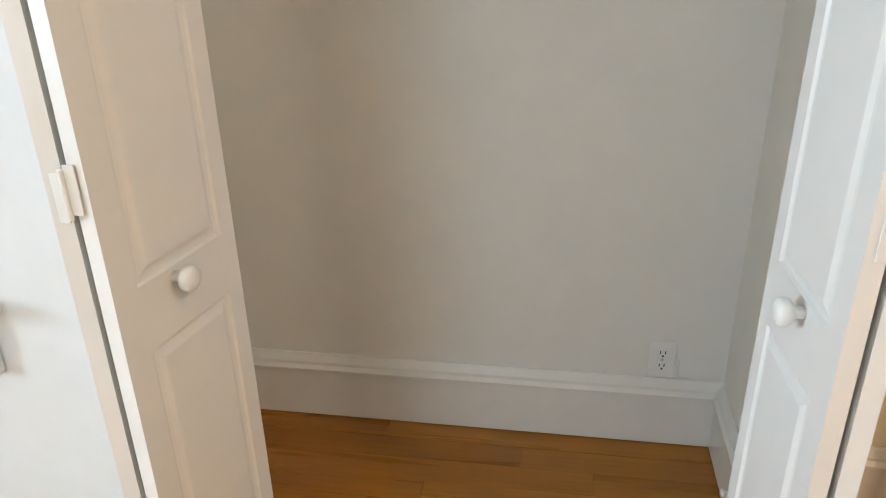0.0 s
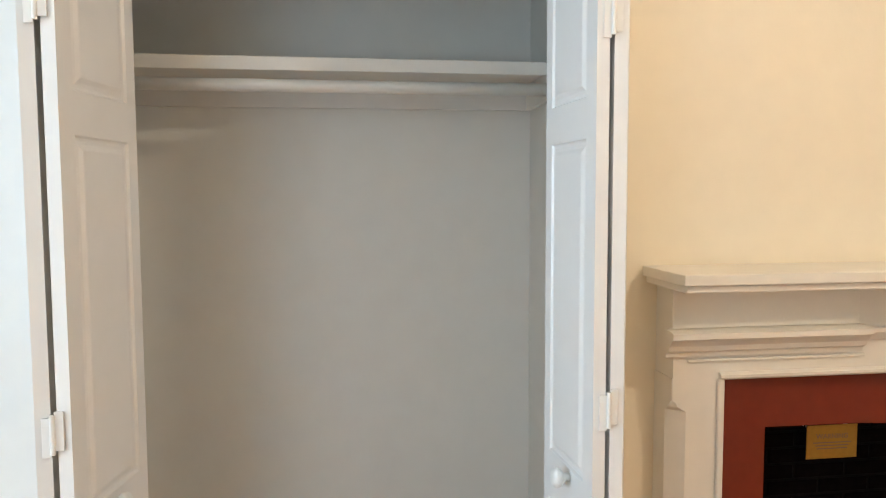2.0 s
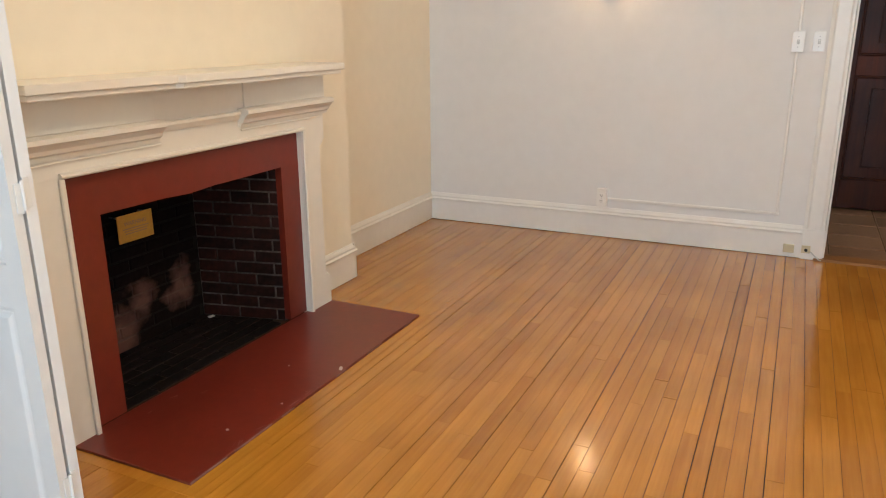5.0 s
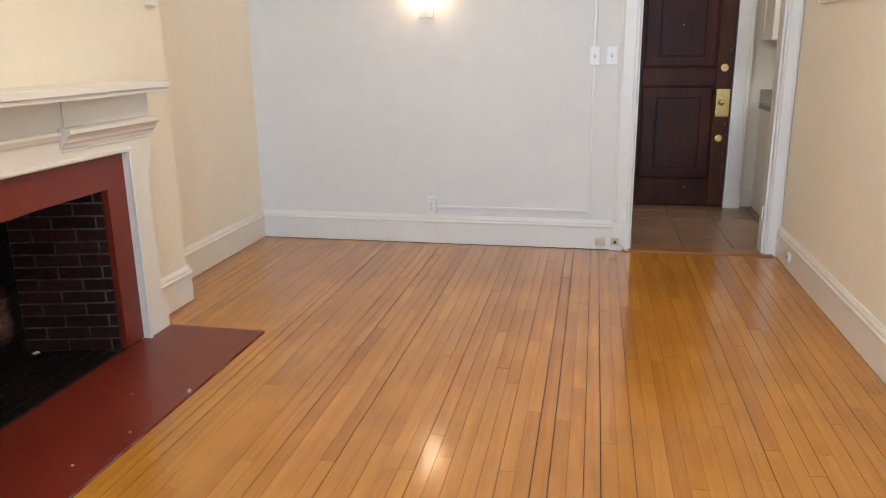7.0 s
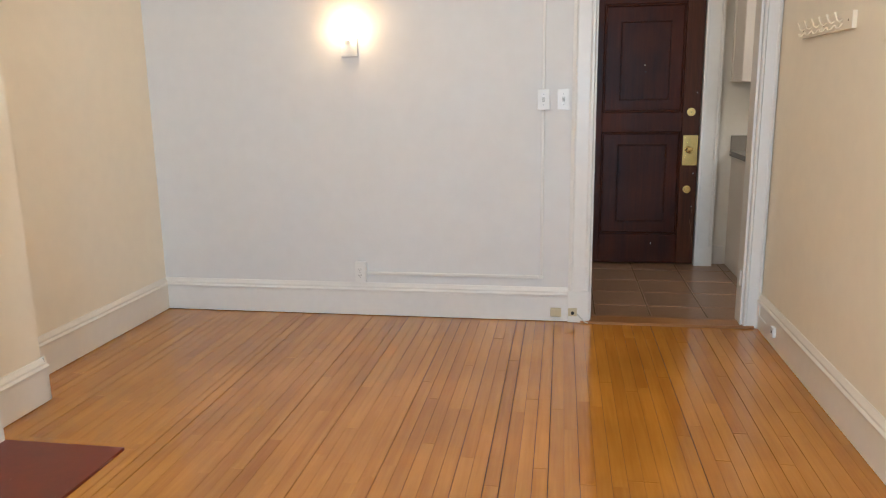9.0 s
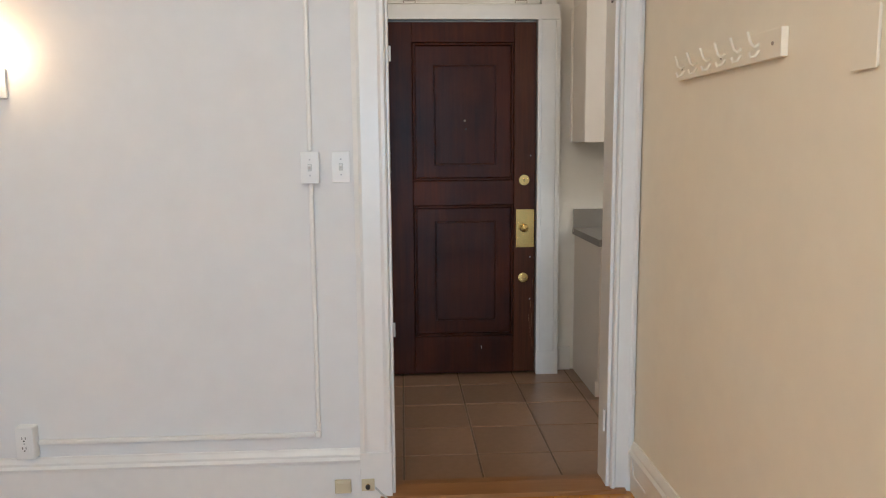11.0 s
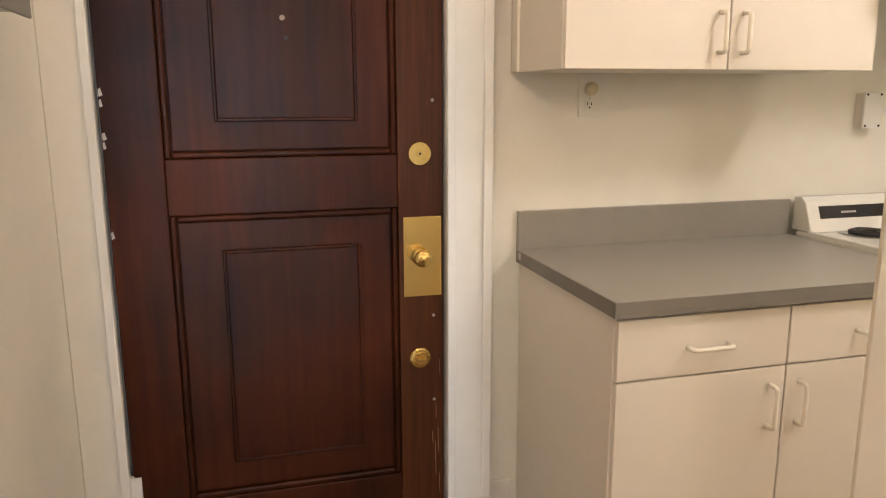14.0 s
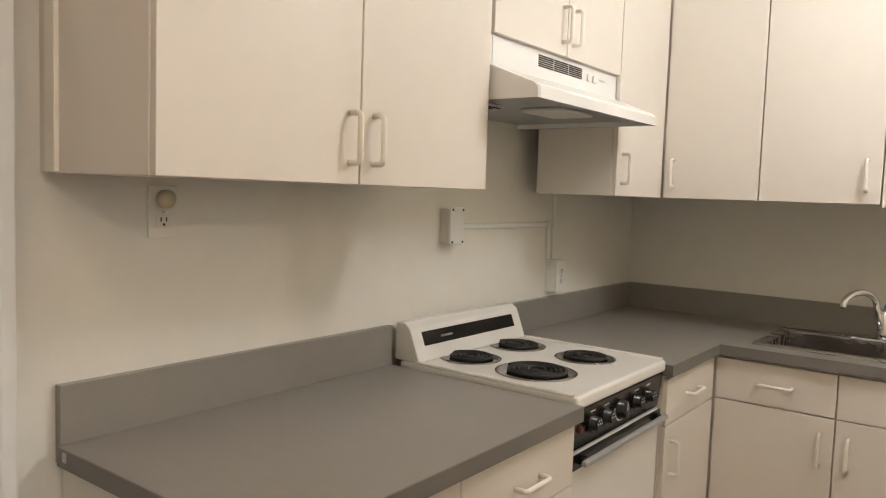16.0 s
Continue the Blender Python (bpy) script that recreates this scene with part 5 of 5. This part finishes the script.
burner((5.928, -2.590), 0.112, 5)
burner((6.165, -2.600), 0.090, 4)
burner((6.160, -2.868), 0.090, 4)
burner((5.910, -2.865), 0.090, 4)
cp = part("control_panel", extrude_poly([(SXF + 0.020, 0.783), (SXF + 0.006, 0.893), (SXF + 0.029, 0.893), (SXF + 0.0295, 0.783)], 1, S0 + 0.006, S1 - 0.006), BLACK, sv, "black control panel")
for y in (-2.535, -2.620, -2.715, -2.825, -2.915):
    big = abs(y + 2.715) < 0.01
    r = 0.026 if big else 0.019
    k = part("control_knob", lathe([(r + 0.003, 0), (r + 0.003, 0.004), (r, 0.006), (r * 0.9, 0.022), (r * 0.6, 0.024)], (SXF + 0.0115, y, 0.842), (-1, 0, 0.10), seg=24), BLACK, cp, "", True)
    part("dial_ring", lathe([(r + 0.008, 0), (r + 0.008, 0.0012), (r + 0.004, 0.0014), (r + 0.004, 0)], (SXF + 0.0118, y, 0.842), (-1, 0, 0.10), seg=24), GREYDOOR if big else BLACK, cp)
    if big:
        part("pointer", box(SXF - 0.014, SXF - 0.0128, y - 0.002, y + 0.002, 0.842, 0.864), GREYDOOR, k)
        continue
    part("dial_face", rod((SXF - 0.0118, y, 0.8444), (SXF - 0.0136, y, 0.8446), r * 0.92, seg=20), BLACK, k, "black dial face with pale marks")
    for i in range(7):
        a, q = math.pi * i / 3, 0.0 if i == 6 else r * 0.58
        part("dial_mark", rod((SXF - 0.0137, y + q * math.cos(a), 0.8446 + q * math.sin(a)), (SXF - 0.0144, y + q * math.cos(a), 0.8446 + q * math.sin(a)), r * 0.13, seg=8), GREYDOOR, k)
part("indicator", rod((SXF + 0.012, -2.470, 0.838), (SXF + 0.006, -2.470, 0.838), 0.009, seg=14), RED, cp, "small red indicator lamp")
for y, wd in ((-2.470, 0.02), (-2.535, 0.03), (-2.620, 0.03), (-2.825, 0.03), (-2.915, 0.03)):
    part("text_bar", box(SXF + 0.0075, SXF + 0.0085, y - wd / 2, y + wd / 2, 0.874, 0.878), GREYDOOR, cp)
part("oven_door", box(SXF + 0.012, SXF + 0.029, S0 + 0.008, S1 - 0.008, 0.240, 0.778, 0.006), ENAMEL, sv)
part("drawer_front", box(SXF + 0.014, SXF + 0.029, S0 + 0.008, S1 - 0.008, 0.070, 0.232, 0.006), ENAMEL, sv)
part("door_trim", box(SXF + 0.008, SXF + 0.0118, S0 + 0.008, S1 - 0.008, 0.737, 0.778, 0.001), BLACK, sv, "black top band of the oven door")
oh = part("oven_handle", box(SXF - 0.024, SXF - 0.008, S0 + 0.020, S1 - 0.020, 0.752, 0.768, 0.005), HOODUNDER, sv, "dull grey metal oven door handle")
for y in (S0 + 0.05, S1 - 0.05):
    part("handle_post", box(SXF - 0.0078, SXF + 0.0078, y - 0.012, y + 0.012, 0.750, 0.770, 0.002), BLACK, oh)
part("drawer_handle", box(SXF + 0.004, SXF + 0.0135, S0 + 0.05, S1 - 0.05, 0.200, 0.222, 0.004), CHROME, sv)

# wall cabinets
UX, UB, UT = 5.972, 1.447, 2.240
UBK = 6.262
cabinet("wall_cabinet", UX, UBK, -2.334, -1.404, UB, UT, "x", (
    ("door", -1.866, -1.404, UB, UT, (-1.836, 1.540, "v", 0.10)),
    ("door", -2.334, -1.868, UB, UT, (-1.906, 1.540, "v", 0.10))), "cream laminate wall cabinet with two flat doors")
st = thing("cabinet_filler", (6.30, -1.41, UB), "cream laminate filler strip behind the wall cabinet", "filler")
part("strip", box(UBK + 0.0005, 6.300, -1.416, -1.396, UB + 0.002, UT, 0.002), HANDLE, st)
part("back_strip", box(6.3005, 6.3445, -1.430, -1.408, UB + 0.002, UT, 0.002), LAMINATE, st)
part("hanging_rail", box(UBK + 0.001, 6.3445, -2.33, -1.432, UB + 0.30, UB + 0.38), LAMINATE, st)
cabinet("wall_cabinet", UX, UBK, -3.118, -2.346, 1.848, UT, "x", (
    ("door", -2.735, -2.346, 1.848, UT, (-2.705, 1.935, "v", 0.10)),
    ("door", -3.118, -2.737, 1.848, UT, (-2.768, 1.935, "v", 0.10))), "short cream laminate cabinet above the range hood")
SUY = -3.545
cabinet("wall_cabinet", UX, UBK, -4.19, -3.122, UB, UT, "x", (
    ("door", SUY + 0.004, -3.122, UB, UT, (-3.165, 1.540, "v", 0.10)),), "narrow cream laminate corner wall cabinet")
cabinet("wall_cabinet", 5.218, UX - 0.001, KS + 0.005, SUY - 0.019, UB, UT, "y", (
    ("door", 5.600, UX - 0.022, UB, UT, (UX - 0.060, 1.540, "v", 0.10)),
    ("door", 5.218, 5.598, UB, UT, (5.262, 1.540, "v", 0.10))), "cream laminate wall cabinet above the sink worktop")
cabinet("wall_cabinet", KW + 0.004, 5.216, KS + 0.005, SUY - 0.019, UB - 0.01, UT, "y", (
    ("door", KW + 0.006, 5.216, UB - 0.01, UT, None),), "narrow cream laminate wall cabinet beside the wall")
setting("trim", box(UX - 0.01, 6.3445, -4.19, -1.42, UT + 0.001, KCEIL_Z - 0.001), KITCHEN_WALL, "painted soffit above the wall cabinets", "soffit")
setting("trim", box(KW + 0.001, UX - 0.011, KS + 0.001, SUY - 0.01, UT + 0.001, KCEIL_Z - 0.001), KITCHEN_WALL, "painted soffit above the wall cabinets", "soffit")

hd = thing("range_hood", (6.05, -2.73, 1.68), "white enamel range hood with louvre vents", "range hood")
H0, H1 = -3.116, -2.348
HP = [(6.343, 1.700), (6.343, 1.846), (UX - 0.004, 1.846), (UX - 0.006, 1.768), (5.850, 1.722), (5.832, 1.716), (5.822, 1.706), (5.820, 1.678), (5.826, 1.678), (5.842, 1.700)]
HE = [(6.343, 1.678), (6.343, 1.846), (UX - 0.003, 1.846), (UX - 0.005, 1.769), (5.850, 1.723), (5.833, 1.717), (5.822, 1.705), (5.821, 1.678)]
part("shell", extrude_poly(HP, 1, H0 + 0.012, H1 - 0.012), HOODM, hd)
for y in (H0, H1 - 0.0118):
    part("end_plate", extrude_poly(HE, 1, y, y + 0.0118, bevel=0.002), HOODM, hd)
part("underside", box(5.846, 6.340, H0 + 0.012, H1 - 0.012, 1.694, 1.6995), HOODUNDER, hd, "grey metal underside")
part("filter", box(6.06, 6.30, -2.56, -2.36 - 0.01, 1.684, 1.6935, 0.002), STEEL, hd, "dark mesh filter")
for i in range(9):
    part("filter_bar", box(6.065 + 0.026 * i, 6.073 + 0.026 * i, -2.56, -2.375, 1.6815, 1.6838), DARK, hd)
part("light_lens", box(5.92, 6.06, -2.86, -2.66, 1.682, 1.6935, 0.005), PLATE, hd, "frosted lamp lens")
for j in range(3):
    for i in range(6):
        y = -2.594 - 0.091 * j
        part("vent_slot", box(UX - 0.0068, UX - 0.0045, y - 0.084, y, 1.801 + 0.0058 * i, 1.8042 + 0.0058 * i), DARK, hd)
for y in (-2.905, -2.945):
    part("rocker_switch", box(UX - 0.010, UX - 0.0062, y - 0.012, y + 0.012, 1.800, 1.822, 0.002), HOODM, hd)
part("label_bar", box(UX - 0.0072, UX - 0.0062, -3.02, -2.985, 1.812, 1.818), GREYDOOR, hd)

# kitchen wall fittings
outlet("outlet", (KE, -1.664, 1.374), (-1, 0, 0), "painted duplex outlet below the wall cabinet", mat=KITCHEN_WALL)
part("plug", lathe([(0.020, 0), (0.020, 0.014), (0.012, 0.020)], (KE - 0.0096, -1.664, 1.402), (-1, 0, 0), seg=16), BEIGE, bpy.data.objects["outlet.002"], "round beige plug", True)
jb = thing("junction_box", (KE, -2.715, 1.335), "white surface junction box on the kitchen wall", "junction box")
part("base", box(KE - 0.032, KE - 0.0005, -2.728, -2.660, 1.274, 1.388, 0.004), LAMINATE, jb)
part("cover", box(KE - 0.046, KE - 0.0325, -2.731, -2.657, 1.271, 1.391, 0.005), PLATE, jb)
for y, z in ((-2.666, 1.279), (-2.722, 1.279), (-2.666, 1.383), (-2.722, 1.383)):
    part("screw", rod((KE - 0.0462, y, z), (KE - 0.048, y, z), 0.004, seg=8), DARK, jb)
kr = thing("wiremould", (KE, -3.3, 1.3), "white painted cable raceway between wall boxes", "cable raceway")
part("horizontal_run", box(KE - 0.014, KE - 0.0005, -3.350, -2.732, 1.318, 1.336, 0.004), PLATE, kr)
part("elbow", box(KE - 0.016, KE - 0.0005, -3.376, -3.3505, 1.314, 1.340, 0.004), PLATE, kr)
part("vertical_run", box(KE - 0.014, KE - 0.0005, -3.373, -3.355, 1.1855, 1.3135, 0.004), PLATE, kr)
part("upper_run", box(KE - 0.012, KE - 0.0005, -3.412, -3.398, 1.1855, UB + 0.02, 0.004), PLATE, kr)
outlet("outlet", (KE, -3.405, 1.120), (-1, 0, 0), "white duplex outlet on a deep surface box", 0.076, 0.128, 0.045)
# unseen entry lamp, made up to carry the added fill
nl = thing("ceiling_lamp", (5.30, -0.70, 2.70), "unseen small opal glass ceiling lamp, lit, added to brighten the entry", "ceiling lamp")
part("canopy", lathe([(0.07, 0), (0.07, 0.015), (0.05, 0.028)], (5.30, -0.70, KCEIL_Z - 0.0285), (0, 0, 1)), PLATE, nl, "", True)
part("shade", lathe([(0.02, -0.012), (0.07, 0.0), (0.10, 0.025), (0.105, 0.05), (0.10, 0.055)], (5.30, -0.70, KCEIL_Z - 0.085), (0, 0, 1), seg=28), KGLOW, nl, "lit opal glass bowl", True).visible_shadow = False
kl = thing("ceiling_lamp", (4.76, -2.80, 2.62), "round opal glass ceiling lamp, lit", "ceiling lamp")
part("canopy", lathe([(0.09, 0), (0.09, 0.02), (0.07, 0.034)], (4.76, -2.80, KCEIL_Z - 0.0345), (0, 0, 1)), PLATE, kl, "", True)
part("shade", lathe([(0.03, -0.012), (0.10, 0.0), (0.15, 0.03), (0.165, 0.06), (0.16, 0.068)], (4.76, -2.80, 2.612), (0, 0, 1), seg=32), KGLOW, kl, "lit opal glass bowl", True)
kl.children[1].visible_shadow = False

# ---- pieces: floor strips, tiles, bricks ----
rng = random.Random(7)


def strip_floor(parent, rows, material_, pitch, x_near, thick, cell=0.05, lengths=(0.55, 1.75), tilt=0.10):
    """Boards laid along x in rows of (y0, y1, x0, x1); those past x_near are single pieces."""
    cache, rest = {}, []
    for y0, y1, x0, x1 in rows:
        x = x0
        gap = rng.choice((0.0005, 0.0006, 0.0008, 0.0010, 0.0014, 0.0020, 0.0030))
        first = True
        while x < x1 - 0.01:
            ln = rng.uniform(*lengths)
            if first:
                ln, first = ln * rng.uniform(0.3, 1.0), False
            ln = max(cell * 4, round(ln / cell) * cell)
            e = x + ln
            if x1 - e < 0.22:
                e = x1
            ln = round(e - x, 3)
            wd = round(y1 - y0, 4)
            if x >= x_near:
                key = (ln, wd, gap)
                if key not in cache:
                    b = box(-ln / 2 + 0.0005, ln / 2 - 0.0005, -wd / 2 + gap, wd / 2 - 0.0004, -thick, 0)
                    cache[key] = mesh_of("plank", b, material_)
                ob = new("plank", cache[key])
                ob.parent = parent
                ob.matrix_basis = pose(x + ln / 2, (y0 + y1) / 2, rng.uniform(-0.0006, 0.0002), rng.uniform(-tilt, tilt), 0, 0)
            else:
                rest.append((x + 0.0005, e - 0.0005, y0 + gap, y1 - 0.0004))
            x = e
    if rest:
        v, f = [], []
        for a, c, p, q in rest:
            k, z = len(v), rng.uniform(-0.0006, 0.0002)
            v += [(a, p, -thick), (c, p, -thick), (c, q, -thick), (a, q, -thick), (a, p, z), (c, p, z), (c, q, z), (a, q, z)]
            f += [(k + 4, k + 5, k + 6, k + 7), (k, k + 1, k + 5, k + 4), (k + 1, k + 2, k + 6, k + 5), (k + 2, k + 3, k + 7, k + 6), (k + 3, k, k + 4, k + 7)]
        me = bpy.data.meshes.new("planks")
        me.from_pydata(v, [], f)
        me.materials.append(material_)
        ob = new("planks", me)
        ob.parent = parent
        tagged(ob, "", "", "", "stuff")


floor = setting("floor", box(WX, EX0, SY, NY, -0.06, -0.006), GAP, "honey-coloured narrow strip wood floor, worn and glossy", "floor")
PITCH = 0.0575
rows = []
y = SY
while y < NY - 0.005:
    y1 = min(y + PITCH, NY)
    lo = WX if y1 <= CY + 0.001 else (0.71 if y1 <= BY + 0.001 else 3.095)
    if y < CY < y1:
        lo = 0.71
    if y < 1.553 < y1 - 0.001:
        y1 = 1.553
    if y1 > 1.554 and y < BY:
        if lo < 0.9:
            rows.append((y, y1, lo, 0.985))
        rows.append((y, y1, 2.737, EX0 - 0.005))
    else:
        rows.append((y, y1, lo, EX0 - 0.005))
    y = y1
strip_floor(floor, rows, FLOORWOOD, PITCH, 0.5, 0.006)
for nm, bb in (("front", (0.985, 2.690, 1.5535, 1.5995)), ("side", (2.6905, 2.7365, 1.5535, 2.2365)), ("side", (0.985, 1.0315, 1.600, 2.2365))):
    q = new("border_strip", mesh_of("border_strip", box(bb[0], bb[1], bb[2], bb[3], -0.006, 0.001, 0.0008), FLOORWOOD))
    q.parent = floor
cfl = setting("floor_closet", box(-0.74, 0.655, CY, NY, -0.06, -0.006), GAP, "orange-brown pine closet floor boards", "floor")
rows = []
y = CY + 0.002
while y < NY - 0.01:
    y1 = min(y + 0.083, NY - 0.001)
    rows.append((y, y1, -0.735, 0.65))
    y = y1
strip_floor(cfl, rows, CLOSETWOOD, 0.083, -5, 0.006, lengths=(0.9, 1.6), tilt=0.2)

# kitchen tiles
kfl = setting("floor_kitchen", box(EX1 - 0.004, 6.40, KS, VN, -0.06, -0.004, bm=box(3.95, EX1 - 0.004, KS, -1.53, -0.06, -0.004)), GROUT, "brown ceramic tile floor", "floor")
TP = 0.345
cache = {}
xs = [4.757] + [6.07 - TP * k for k in range(3, -1, -1)] + [6.345]
ys = [VN] + [-0.352 - TP * k for k in range(0, 12)]
ys = [q for q in ys if q > KS + 0.05] + [KS]
for a, c in zip(xs, xs[1:]):
    for p, q in zip(ys, ys[1:]):
        if c - a < 0.02 or p - q < 0.02:
            continue
        key = (round(c - a, 3), round(p - q, 3))
        if key not in cache:
            cache[key] = mesh_of("tile", box(-key[0] / 2 + 0.004, key[0] / 2 - 0.004, -key[1] / 2 + 0.004, key[1] / 2 - 0.004, -0.008, 0, 0.0025, seg=1), TILE)
        ob = new("tile", cache[key])
        ob.parent = kfl
        ob.matrix_basis = pose((a + c) / 2, (p + q) / 2, rng.uniform(-0.0008, 0.0004), rng.uniform(-0.08, 0.08), rng.uniform(-0.08, 0.08), 0)

# firebox bricks
BH, BL, BJ = 0.052, 0.198, 0.009
bcache = {}


def brick(ln, m, mat, hi=BH, dp=0.03):
    key = (round(ln, 3), mat.name, hi, dp)
    if key not in bcache:
        bcache[key] = mesh_of("brick", box(0, ln, 0, dp, 0, hi, 0.003, seg=1), mat)
    ob = new("brick", bcache[key])
    ob.parent = firebox
    ob.matrix_basis = m @ pose(0, rng.uniform(-0.0015, 0.0015), 0, rng.uniform(-0.5, 0.5), 0, rng.uniform(-0.3, 0.3))


def brick_wall(start, angle, length, top, mat):
    """Running-bond courses from start along a plan angle; the face looks to the right of the run."""
    z, row = 0.004, 0
    while z < top:
        s = -BL / 2 if row % 2 else 0.0
        while s < length - 0.02:
            a, e = max(0, s), min(length, s + BL)
            if e - a > 0.03:
                brick(e - a, pose(start[0], start[1], z, 0, 0, angle) @ pose(a, 0, 0), mat)
            s += BL + BJ
        z += BH + BJ
        row += 1


SPL = math.degrees(math.atan2(FB - FY, -0.105))
ln = math.hypot(FB - FY, 0.105)
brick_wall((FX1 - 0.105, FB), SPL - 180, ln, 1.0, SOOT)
brick_wall((FX0, FY + 0.002), 180 - SPL, ln, 1.0, DARKBRICK)
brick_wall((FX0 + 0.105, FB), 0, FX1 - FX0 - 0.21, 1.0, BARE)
y, row = FY + 0.004, 0
while y < FB - 0.03:
    s = FX0 + (-BL / 2 if row % 2 else 0.0)
    while s < FX1 - 0.02:
        a, e = max(FX0 + 0.004, s), min(FX1 - 0.004, s + BL)
        if e - a > 0.04:
            brick(e - a, pose(a, y, -0.012), DARKBRICK, 0.012, 0.058)
        s += BL + BJ
    y += 0.058 + BJ
    row += 1
